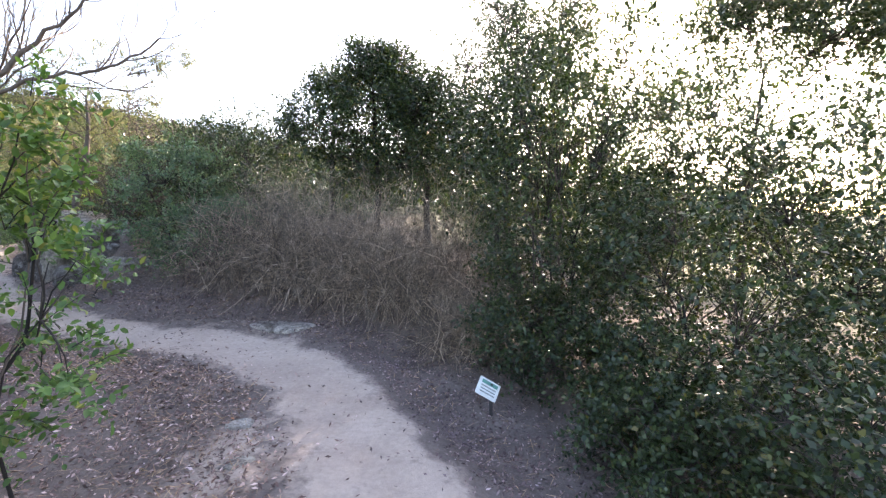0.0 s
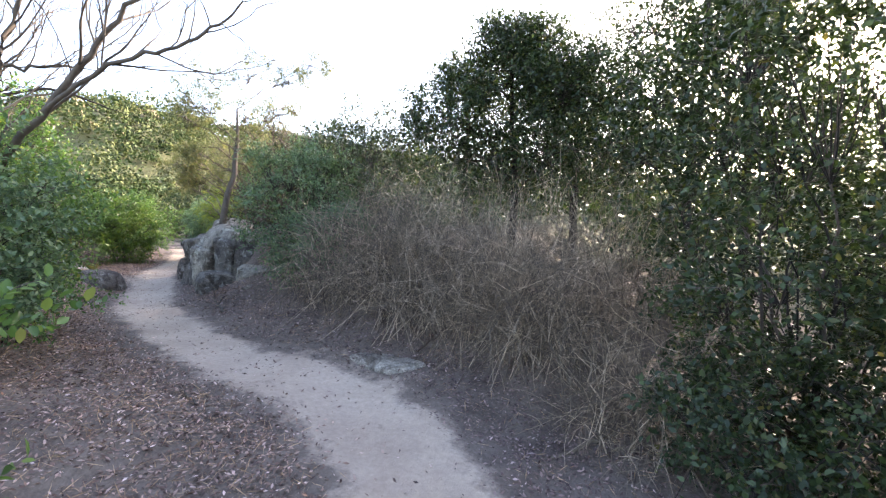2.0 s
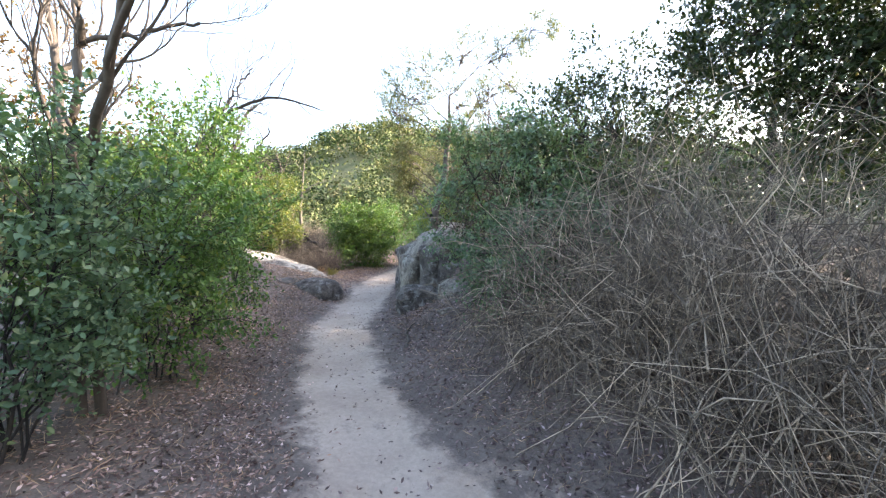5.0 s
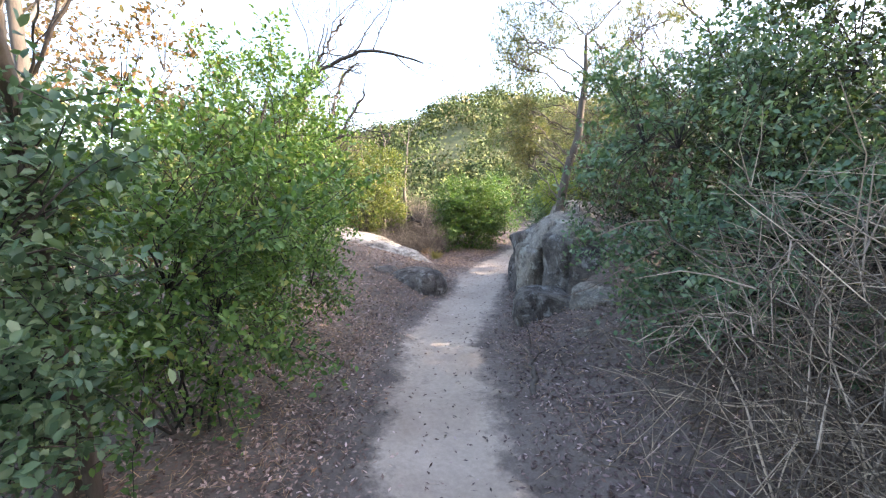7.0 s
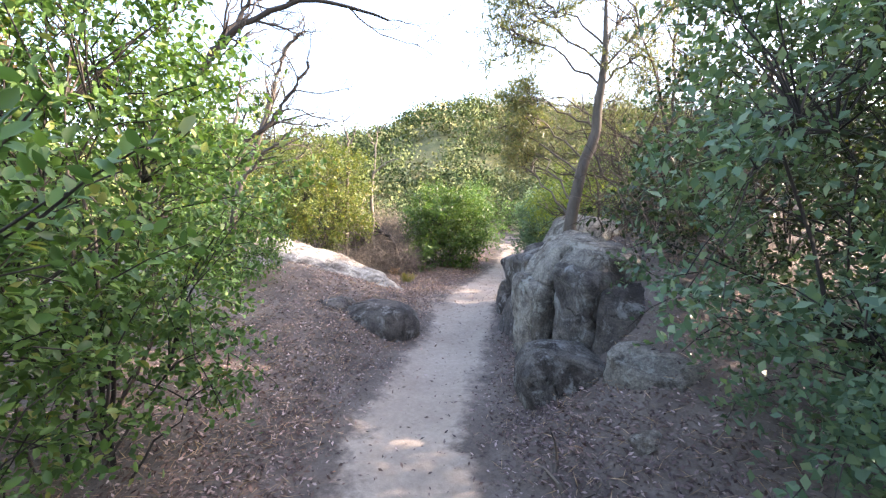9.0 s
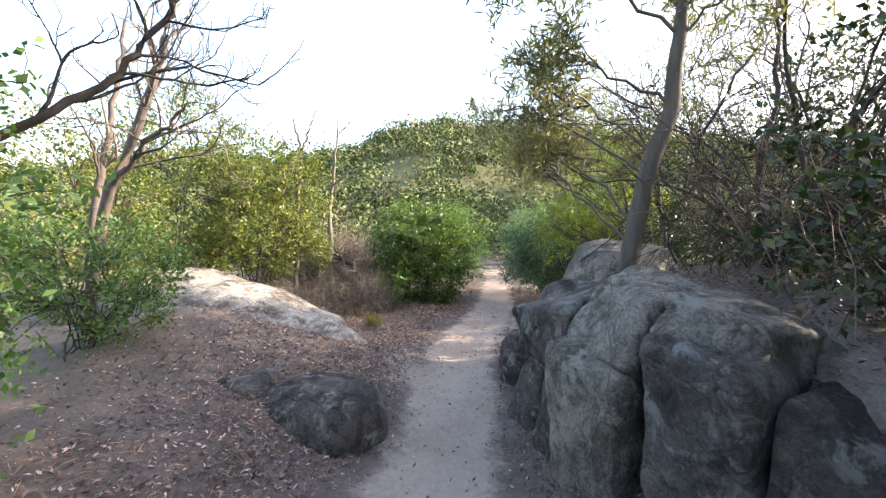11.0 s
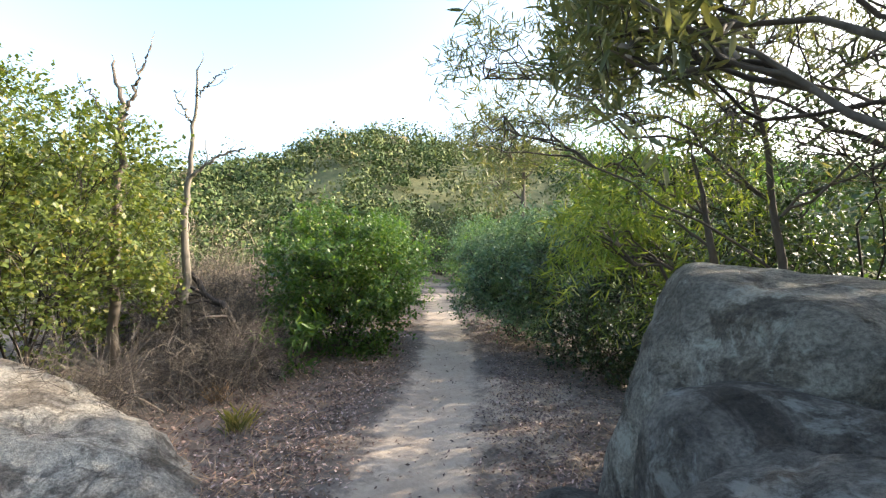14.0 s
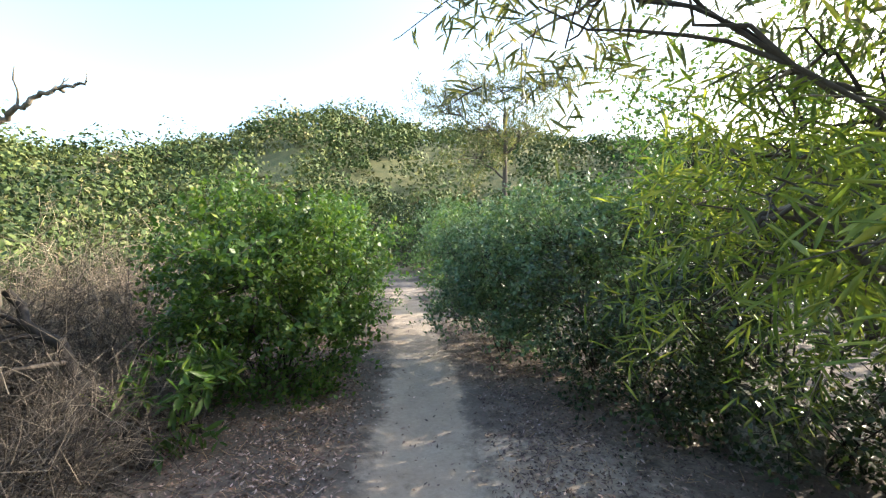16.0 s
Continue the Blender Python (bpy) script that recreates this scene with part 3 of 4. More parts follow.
def dry_brush(at, radius, high, seed, label, count=420, group="dry thicket on the bank", mat=None, many=3, thick=1.0):
    """A dead bush: many thin arching, forking twigs."""
    rng = np.random.default_rng(seed)
    root = new("dry_bush")
    root.location = (at[0], at[1], floor_at(*at) - 0.04)
    tagged(root, label, "dry bush", group)
    foot = np.stack([rng.normal(0, radius * 0.42, count), rng.normal(0, radius * 0.42, count), np.zeros(count)], 1)
    a = rng.uniform(0, 2 * np.pi, count)
    rr = radius * np.sqrt(rng.uniform(0.02, 1.15, count))
    end = np.stack([rr * np.cos(a), rr * np.sin(a), high * np.sqrt(np.clip(1.2 - (rr / radius) ** 2, 0.05, 1)) * rng.uniform(0.25, 1.2, count)], 1)
    P = arcs(rng, foot, end, 7, 0.16, 0.05)
    R = np.linspace(1, 0.35, 7)[None] * np.where(rng.uniform(size=count) > 0.94, 0.0075, rng.uniform(0.0016, 0.0045, count))[:, None] * thick
    part("stem", mesh_of("stem", *tubes(P, R, 3)), mat or TWIG, root, smooth=True, kind="stuff")
    k = max(8, count // 26)
    b = rng.uniform(0, 2 * np.pi, k)
    far = radius * rng.uniform(0.7, 1.45, k)
    tip = np.stack([far * np.cos(b), far * np.sin(b), high * rng.uniform(0.05, 1.05, k)], 1)
    long = arcs(rng, foot[:k], tip, 10, 0.3, 0.035)
    fork = long[rng.integers(0, k, k * 5), rng.integers(4, 9, k * 5)]
    side = fork + unit(rng.normal(size=(k * 5, 3)) + np.array([0, 0, 0.35])) * rng.uniform(0.15, 0.5, (k * 5, 1))
    part("branch", mesh_of("branch", *joined(tubes(long, np.linspace(0.0048, 0.0018, 10)[None] * rng.uniform(0.7, 1.2, (k, 1)) * thick, 5),
                                             tubes(arcs(rng, fork, side, 4, 0.08, 0.06), np.linspace(0.003, 0.0012, 4)[None] * np.ones((k * 5, 1)) * thick, 4))), mat or TWIG, root, smooth=True, kind="stuff")
    n = count * many
    who, where_ = rng.integers(0, count, n), rng.integers(3, 7, n)
    S = P[who, where_]
    along = unit(P[who, where_] - P[who, where_ - 1])
    d = unit(along * 1.1 + unit(rng.normal(size=(n, 3))) + np.array([0, 0, 0.12]))
    E = S + d * rng.uniform(0.15, 0.55, (n, 1)) * (0.5 + radius * 0.5)
    Q = arcs(rng, S, E, 3, 0.06, 0.06)
    d2 = unit(unit(E - S) + unit(rng.normal(size=(n, 3))) * 0.9)
    E2 = Q[:, 1] + d2 * rng.uniform(0.08, 0.3, (n, 1))
    part("twig", mesh_of("twig", *joined(tubes(Q, np.linspace(0.0025, 0.0012, 3)[None] * np.ones((n, 1)) * thick, 3),
                                         tubes(np.stack([Q[:, 1], E2], 1), np.array([[0.0015, 0.0009]]) * np.ones((n, 1)) * thick, 3))), mat or TWIG, root, smooth=True, kind="stuff")
    return root


# shrubs left of the trail
shrub((-2.15, 1.85), 0.5, 0.35, 2.3, 101, "leafy green shrub leaning over the litter", LEAF_GREEN, 90, 11, 9, (0.05, 0.029))
shrub((-4.65, 3.3), 0.75, 0.35, 2.0, 102, "dense bluish-green shrub beside the trail", LEAF_BLUISH, 190, 11, 10, (0.046, 0.028))
shrub((-5.6, 4.15), 0.85, 0.25, 1.9, 103, "dense green shrub crowding the trail", LEAF_GREEN, 165, 11, 10, (0.046, 0.026), gap=0.15)
shrub((-6.95, 4.75), 0.85, 0.25, 2.75, 104, "tall leafy green shrub beside the trail", LEAF_GREEN, 200, 11, 10, (0.047, 0.027), gap=0.15)
shrub((-7.3, 3.45), 1.15, 0.4, 3.1, 105, "shrub with browning leaves behind the others", LEAF_RUST, 80, 9, 9, (0.055, 0.03), small=True)
shrub((-8.3, 4.5), 1.2, 0.2, 2.3, 113, "tall green shrub behind the others", LEAF_GREEN, 120, 10, 9, (0.055, 0.032), small=True)
shrub((-10.35, 5.75), 0.7, 0.1, 1.1, 106, "low green shrub at the slab's foot", LEAF_GREEN, 80, 10, 9, small=True)
shrub((-13.5, 7.75), 1.15, 0.25, 2.65, 107, "sunlit yellow-green shrub behind the slab", LEAF_OLIVE, 230, 11, 10, (0.055, 0.036), small=True, gap=0.05)
shrub((-15.2, 6.7), 1.6, 0.4, 3.9, 108, "tall olive-green shrub behind the slab", LEAF_OLIVE, 150, 10, 9, (0.06, 0.038), small=True)
shrub((-12.6, 5.4), 1.2, 0.2, 2.4, 114, "olive-green shrub behind the slab", LEAF_OLIVE, 100, 10, 9, (0.05, 0.034), small=True)
shrub((-13.4, 10.95), 1.05, 0.1, 1.95, 109, "round bright-green shrub beside the trail", LEAF_FRESH, 250, 11, 10, (0.06, 0.038), small=True, gap=0.05)
shrub((-12.75, 9.9), 0.32, 0.05, 0.6, 110, "small fern-like green plant under the shrub", LEAF_FRESH, 15, 5, 9, (0.13, 0.035))
shrub((-15.1, 12.6), 1.0, 0.1, 1.9, 111, "green shrub farther along the trail", LEAF_GREEN, 120, 10, 9, (0.055, 0.034), small=True)
shrub((-17.2, 14.9), 1.2, 0.1, 2.2, 112, "green shrub far along the trail", LEAF_GREEN, 70, 10, 9, (0.07, 0.042), small=True)
# right of the trail beyond the outcrop
shrub((-12.5, 13.75), 0.95, 0.1, 1.95, 121, "dark green shrub crowding the trail", LEAF_BLUISH, 190, 11, 10, (0.055, 0.034), small=True, gap=0.05)
shrub((-11.2, 13.7), 1.15, 0.1, 2.4, 122, "dark green shrub behind the slab", LEAF_BLUISH, 210, 11, 10, (0.055, 0.034), small=True, gap=0.05)
shrub((-9.9, 13.7), 1.4, 0.2, 3.6, 123, "tall dark shrub behind the slab", LEAF_GREEN, 130, 10, 9, (0.055, 0.032), small=True)
shrub((-13.4, 14.9), 1.2, 0.1, 2.2, 124, "green shrub beside the far trail", LEAF_BLUISH, 90, 10, 9, (0.06, 0.036), small=True)
shrub((-15.9, 17.4), 1.4, 0.1, 2.4, 125, "green shrub beside the far trail", LEAF_GREEN, 80, 10, 9, (0.07, 0.042), small=True)
shrub((-21.2, 20.4), 1.3, 0.0, 2.4, 129, "dark shrub where the trail bends away", LEAF_DARK_SHADED, 120, 9, 9, (0.08, 0.05), small=True)
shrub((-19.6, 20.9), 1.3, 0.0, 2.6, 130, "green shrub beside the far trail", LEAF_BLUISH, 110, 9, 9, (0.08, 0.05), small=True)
shrub((-10.4, 12.9), 0.95, 0.0, 1.7, 126, "low dark shrub behind the slab", LEAF_DARK_SHADED, 150, 10, 9, (0.05, 0.03), small=True)
shrub((-9.3, 12.5), 1.0, 0.0, 2.1, 127, "low dark shrub behind the slab", LEAF_DARK_SHADED, 150, 10, 9, (0.05, 0.03), small=True)
shrub((-8.0, 12.3), 1.1, 0.0, 2.2, 128, "low dark shrub behind the slab", LEAF_DARK_SHADED, 100, 10, 9, (0.05, 0.03), small=True)
# on the bank right of the trail
shrub((-4.55, 7.7), 0.95, 0.1, 2.15, 131, "dense dark-green shrub on the bank", LEAF_BLUISH, 180, 11, 10, (0.05, 0.028), small=True)
shrub((-3.7, 8.5), 1.1, 0.2, 2.5, 132, "dark shrub behind the dry thicket", LEAF_DARK_SHADED, 130, 10, 9, (0.05, 0.03), small=True)
shrub((1.4, 5.35), 1.2, 0.0, 3.8, 133, "dense dark shrub in shade beside the trail", LEAF_DARK_SHADED, 300, 11, 10, (0.055, 0.031), small=True)
shrub((2.6, 4.0), 1.3, 0.0, 2.5, 134, "dark bramble-like shrub in shade", LEAF_DARK_SHADED, 230, 11, 10, (0.055, 0.031), small=True)
shrub((3.4, 6.2), 1.6, 0.0, 3.6, 135, "tall thin-leaved shrub against the sun", LEAF_DARK_SHADED, 190, 10, 9, (0.055, 0.032), gap=0.1, small=True)
shrub((4.4, 3.4), 1.5, 0.0, 3.1, 136, "dark shrub against the sun", LEAF_DARK_SHADED, 110, 10, 9, (0.055, 0.032), small=True)
shrub((5.4, 5.2), 1.7, 0.0, 3.4, 137, "dark shrub in the thicket", LEAF_DARK_SHADED, 100, 10, 9, (0.06, 0.035), small=True)
shrub((2.0, 7.6), 1.5, 0.0, 3.0, 138, "dark shrub behind the thicket", LEAF_DARK_SHADED, 100, 10, 9, (0.06, 0.035), small=True)

# low brambles added so the shaded ground here reads dark
shrub((0.95, 4.45), 0.7, 0.0, 0.9, 139, "low dark bramble at the shrub's foot", LEAF_DARK_SHADED, 90, 10, 9, (0.05, 0.03), small=True)
shrub((1.45, 2.75), 0.55, 0.0, 0.8, 144, "low dark bramble in deep shade", LEAF_DARK_SHADED, 80, 9, 9, (0.045, 0.028), small=True)
shrub((2.3, 2.1), 0.7, 0.0, 1.1, 145, "low dark bramble in deep shade", LEAF_DARK_SHADED, 90, 9, 9, (0.045, 0.028), small=True)
shrub((2.0, 3.2), 0.8, 0.0, 1.0, 140, "low dark bramble in deep shade", LEAF_DARK_SHADED, 90, 10, 9, (0.05, 0.03), small=True)

shrub((-5.7, 9.2), 1.0, 0.0, 2.0, 141, "dark shrub behind the outcrop's end", LEAF_DARK_SHADED, 90, 10, 9, (0.055, 0.032), small=True)
shrub((-4.3, 9.1), 1.1, 0.0, 2.3, 142, "dark shrub behind the bank", LEAF_DARK_SHADED, 130, 10, 9, (0.055, 0.032), small=True)
shrub((-3.95, 7.35), 0.7, 0.0, 1.3, 143, "low dark-green shrub on the bank", LEAF_BLUISH, 110, 10, 9, (0.05, 0.028), small=True)

# dry thicket
dry_brush((-3.05, 6.6), 0.95, 1.15, 201, "bare grey tangle of dead twigs on the bank", 330)
dry_brush((-1.9, 6.35), 1.05, 1.4, 202, "bare grey tangle of dead twigs on the bank", 420)
dry_brush((-0.65, 5.9), 1.0, 1.35, 203, "bare grey tangle of dead twigs on the bank", 420)
dry_brush((-2.6, 7.5), 1.1, 1.4, 204, "bare grey tangle of dead twigs on the bank", 260)
dry_brush((-1.2, 7.3), 1.1, 1.6, 205, "bare grey tangle of dead twigs on the bank", 260)
dry_brush((0.2, 6.9), 1.1, 1.7, 206, "bare grey tangle of dead twigs on the bank", 260)
dry_brush((0.25, 5.0), 0.7, 0.8, 210, "low tangle of dead twigs beside the shrub", 160)
dry_brush((-6.6, 9.7), 1.1, 1.1, 207, "brown tangle of dead twigs behind the outcrop", 130, "dead brush behind the outcrop", TWIG_BROWN, 3, 1.4)
dry_brush((-6.75, 9.85), 0.7, 0.45, 212, "low brown tangle of twigs above the outcrop", 130, "dead brush behind the outcrop", TWIG_BROWN)
dry_brush((-16.0, 10.2), 1.3, 0.9, 213, "pale withered grass and twigs behind the shrubs", 260, "withered undergrowth")
dry_brush((-17.6, 11.6), 1.4, 0.9, 214, "pale withered grass and twigs behind the shrubs", 220, "withered undergrowth")
dry_brush((-12.4, 9.0), 0.6, 0.5, 208, "withered brown undergrowth beside the slab", 240, "withered undergrowth", BARK)
dry_brush((-13.9, 9.35), 0.9, 0.95, 209, "withered brown undergrowth behind the slab", 300, "withered undergrowth", BARK)
dry_brush((-12.95, 9.45), 0.6, 0.6, 215, "withered brown undergrowth beside the log", 200, "withered undergrowth", BARK)
dry_brush((-14.6, 8.6), 0.9, 0.8, 216, "withered brown undergrowth beside the shrub", 220, "withered undergrowth", BARK)
dry_brush((-15.3, 9.9), 1.2, 1.2, 217, "pale withered grass and twigs behind the shrubs", 260, "withered undergrowth")
dry_brush((-12.0, 8.0), 0.5, 0.5, 211, "withered grass and twigs on the slab's edge", 150, "withered undergrowth", BARK)

# trees
def limbed_tree(name, at, limbs, seed, label, bark, depth=2, size=0.55, many=9, **how):
    """A leafless tree whose main limbs follow lines (x, y, z, radius) above its foot, each set with forking branches."""
    rng = np.random.default_rng(seed)
    root = new(name)
    root.location = (at[0], at[1], floor_at(*at) - 0.05)
    tagged(root, label, "bare tree")
    for limb in limbs:
        q = np.array(limb, float)
        u = np.linspace(0, len(q) - 1, 26)
        way = np.stack([np.interp(u, np.arange(len(q)), q[:, c]) for c in range(4)], 1)
        for _ in range(4):
            way[1:-1] = (way[:-2] + 2 * way[1:-1] + way[2:]) / 4
        way[1:, :3] += rng.normal(size=(25, 3)) * 0.012
        main = part("limb", mesh_of("limb", *tubes(way[None, :, :3], way[None, :, 3], 8)), bark, root, smooth=True)
        got = []
        for i in np.linspace(8, 25, many).astype(int):
            fwd = unit(way[i, :3] - way[i - 1, :3])
            L, R, _ = branch_out(rng, way[i, :3], fwd + unit(rng.normal(size=3)) * 0.75, size * rng.uniform(0.6, 1.3) * (1.25 - i / 40), max(way[i, 3] * 0.5, 0.005), depth, **how)
            got.append(tubes(L, np.maximum(R, 0.0018), 4))
        part("branch", mesh_of("branch", *joined(*got)), bark, main, smooth=True, kind="stuff")
    return root


limbed_tree("bare_tree", (-5.2, 3.7), [[(0, 0, 0, 0.036), (0.05, 0, 1.5, 0.032), (0, -0.05, 2.35, 0.026), (-.25, -.05, 2.95, 0.019), (-.6, -.1, 3.4, 0.010)],
                                        [(0.1, 0, 0, 0.032), (0.25, 0, 1.6, 0.029), (.5, .05, 2.3, 0.024), (.78, .08, 2.85, 0.019), (1.0, .1, 3.5, 0.010)],
                                        [(0.1, 0.1, 0, 0.036), (0.45, 0.05, 1.65, 0.031), (1.25, .2, 2.4, 0.024), (1.55, .25, 2.75, 0.019), (1.95, .35, 3.1, 0.013), (2.2, .45, 3.5, 0.007)],
                                        [(0.95, .12, 2.1, 0.019), (1.5, .22, 2.45, 0.017), (2.2, .45, 2.65, 0.013), (2.5, .6, 2.95, 0.007)],
                                        [(0.05, 0, 2.3, 0.022), (.05, .1, 2.6, 0.020), (.3, .35, 2.62, 0.016), (.6, .7, 2.7, 0.010)]],
            301, "leafless grey tree with long forking limbs", BARK, 3, 0.5, 11, forks=(2, 3), bend=0.2, rise=0.16, shrink=0.7, wide=0.7)
limbed_tree("bare_tree", (-10.65, 5.75), [[(0, 0, 0, .05), (.1, .1, 1.2, .045), (.4, .45, 2.1, .036), (.58, .6, 2.75, .028), (.8, .72, 3.1, .02), (1.0, .9, 3.2, .01)],
                                          [(0, 0, 0, .045), (-.2, .05, 1.2, .036), (-.35, .2, 2.2, .025), (-.3, .3, 3.0, .012)],
                                          [(.1, .15, 1.3, .03), (.45, .4, 1.7, .022), (.9, .7, 2.0, .01)]],
            302, "grey leafless tree behind the low boulders", BARK, 3, 0.5, 9, forks=(2, 3), bend=0.25, rise=0.1, shrink=0.68)
limbed_tree("bare_tree", (-9.1, 4.9), [[(0, 0, 0, .05), (.1, .2, 1.4, .045), (.38, .5, 2.45, .034), (.53, .82, 2.85, .028), (.9, 1.45, 3.15, .02), (1.25, 2.0, 2.9, .01)],
                                       [(.4, .5, 2.4, .03), (.3, .9, 3.1, .022), (.5, 1.2, 3.6, .012)], [(.1, .2, 1.4, .03), (.25, 1.1, 2.0, .022), (.35, 1.5, 2.7, .014)]],
            310, "leafless dark tree arching over the shrubs", BARK_DARK, 3, 0.5, 9, forks=(2, 3), bend=0.3, rise=0.06, shrink=0.7)
for x, y, k in ((-7.05, 10.0, 304), (-6.5, 9.6, 308), (-7.4, 10.9, 309)):
    tagged(bare_tree("bare_tree", (x, y), [((0, 0, 0), (0.1, 0.0, 1), 1.2, 0.028), ((0.1, 0, 0), (-0.4, 0.1, 1), 1.0, 0.024), ((0.2, 0.1, 0), (0.6, 0, 0.8), 1.0, 0.024), ((0.1, -0.2, 0), (0.2, -0.35, 1), 1.0, 0.024)],
           k, "brown tangle of a leafless small tree", TWIG_BROWN, 4, forks=(2, 4), bend=0.3, shrink=0.76), group="leafless trees behind the outcrop")
limbed_tree("dead_sapling", (-13.4, 9.0), [[(0, 0, 0, .05), (-.05, 0, 1.0, .045), (-.12, 0, 1.8, .036), (0, .05, 2.2, .028), (.05, .05, 2.8, .018), (.2, .1, 3.4, .008)],
                                           [(-.02, .03, 2.1, .022), (.2, .25, 2.35, .016), (.45, .5, 2.45, .008)], [(.03, .05, 2.7, .014), (-.12, -.1, 3.1, .006)], [(.1, .07, 3.0, .012), (.35, .3, 3.3, .006)]],
            306, "bleached dead sapling above the undergrowth", BARK_PALE, 1, 0.14, 3, forks=(1, 2), bend=0.2, shrink=0.6, rise=0.25)
limbed_tree("dead_sapling", (-13.35, 8.35), [[(0, 0, 0, .05), (.03, 0, 1.6, .042), (.1, .05, 2.3, .034), (.05, .05, 2.7, .024), (-.12, 0, 3.2, .01)],
                                             [(.08, .05, 2.5, .022), (.2, .15, 2.9, .016), (.3, .25, 3.3, .008)], [(.06, .05, 2.4, .016), (-.2, -.2, 2.9, .006)]],
            307, "thin grey dead sapling above the shrubs", BARK, 1, 0.14, 3, forks=(1, 2), bend=0.2, shrink=0.6, rise=0.3)
leafy_tree("tree", (-7.55, 8.88), [(0, 0, 0, 0.085), (0, 0, 0.55, 0.078), (0.06, 0.03, 1.1, 0.07), (0.13, 0.07, 1.65, 0.062), (0.24, 0.19, 2.2, 0.055), (0.3, 0.22, 2.7, 0.045), (0.2, 0.35, 3.6, 0.018)],
           [(-7.85, 8.25, 3.6, 0.42), (-7.65, 8.6, 3.9, 0.4), (-7.35, 9.5, 3.85, 0.45), (-8.05, 8.5, 4.0, 0.45), (-7.8, 8.85, 4.55, 0.45), (-7.2, 9.5, 4.8, 0.45), (-6.6, 10.1, 4.8, 0.35), (-6.3, 10.55, 5.2, 0.35),
            (-6.9, 9.3, 3.3, 0.4), (-6.5, 9.5, 3.9, 0.4), (-8.45, 8.75, 2.75, 0.38), (-8.5, 9.05, 2.3, 0.3), (-8.1, 8.8, 2.8, 0.35), (-7.8, 8.55, 2.95, 0.28), (-8.75, 9.3, 2.6, 0.3)],
           303, "slender tree with narrow grey-green leaves", BARK, LEAF_GREY, (0.08, 0.015), 14, 8, 9, stout=0.013)
leafy_tree("sapling", (-8.6, 11.2), [(0, 0, 0, 0.045), (-0.05, -0.05, 0.4, 0.04), (-0.1, -0.1, 0.8, 0.034), (-0.2, -0.15, 1.3, 0.024), (-0.3, -0.2, 2.0, 0.012)],
           [(-9.42, 10.52, 1.85, 0.28), (-9.4, 11.05, 2.1, 0.33), (-9.5, 10.9, 1.65, 0.3), (-9.15, 11.25, 2.25, 0.34), (-9.3, 11.15, 1.7, 0.28), (-9.7, 11.3, 1.95, 0.28), (-9.2, 11.2, 1.42, 0.26), (-9.1, 10.0, 1.8, 0.2), (-9.0, 11.4, 2.1, 0.34), (-8.95, 11.1, 2.5, 0.3), (-9.35, 10.75, 2.35, 0.28)],
           305, "sapling with long narrow yellow-green leaves", BARK, LEAF_WILLOW, (0.115, 0.013), 7, 6, 9, 0.4, hang=0.3, reach=1.0)
leafy_tree("sapling", (-8.35, 11.3), [(0, 0, 0, 0.036), (-0.05, -0.05, 0.4, 0.032), (-0.1, -0.1, 0.8, 0.026), (-0.15, -0.2, 1.5, 0.018), (-0.25, -0.3, 2.3, 0.009)],
           [(-9.5, 10.35, 3.2, 0.36), (-9.2, 10.6, 3.4, 0.38), (-8.85, 11.05, 3.3, 0.4), (-8.45, 11.45, 3.2, 0.45), (-9.85, 10.0, 3.0, 0.32), (-9.85, 10.05, 2.55, 0.28), (-9.0, 10.9, 2.9, 0.36), (-8.7, 10.9, 2.6, 0.36), (-8.3, 10.6, 3.3, 0.4),
            (-8.0, 11.0, 2.8, 0.4), (-9.3, 10.4, 2.7, 0.3), (-7.8, 10.7, 3.5, 0.4), (-7.9, 11.4, 3.0, 0.5), (-7.7, 11.0, 2.4, 0.5), (-8.0, 11.5, 3.7, 0.5), (-7.4, 11.3, 3.3, 0.5), (-7.2, 11.6, 2.7, 0.5)],
           311, "many-stemmed sapling with narrow olive leaves", BARK, LEAF_GREY, (0.09, 0.012), 10, 7, 9, 0.3, hang=0.2, reach=0.9, stout=0.01)
BACK = "trees behind the thicket"
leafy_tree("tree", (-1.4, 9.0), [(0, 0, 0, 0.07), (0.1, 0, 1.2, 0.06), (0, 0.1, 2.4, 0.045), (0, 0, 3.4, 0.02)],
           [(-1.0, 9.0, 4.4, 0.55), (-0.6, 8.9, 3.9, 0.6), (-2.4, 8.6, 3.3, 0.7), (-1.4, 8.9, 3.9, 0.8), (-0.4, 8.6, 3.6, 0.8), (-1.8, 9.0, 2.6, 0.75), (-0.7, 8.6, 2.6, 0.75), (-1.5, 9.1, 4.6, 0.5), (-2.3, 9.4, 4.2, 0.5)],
           321, "evergreen tree with small dark leaves", BARK_DARK, LEAF_DARK_SHADED, (0.062, 0.036), 42, 16, 9, group=BACK, small=True)
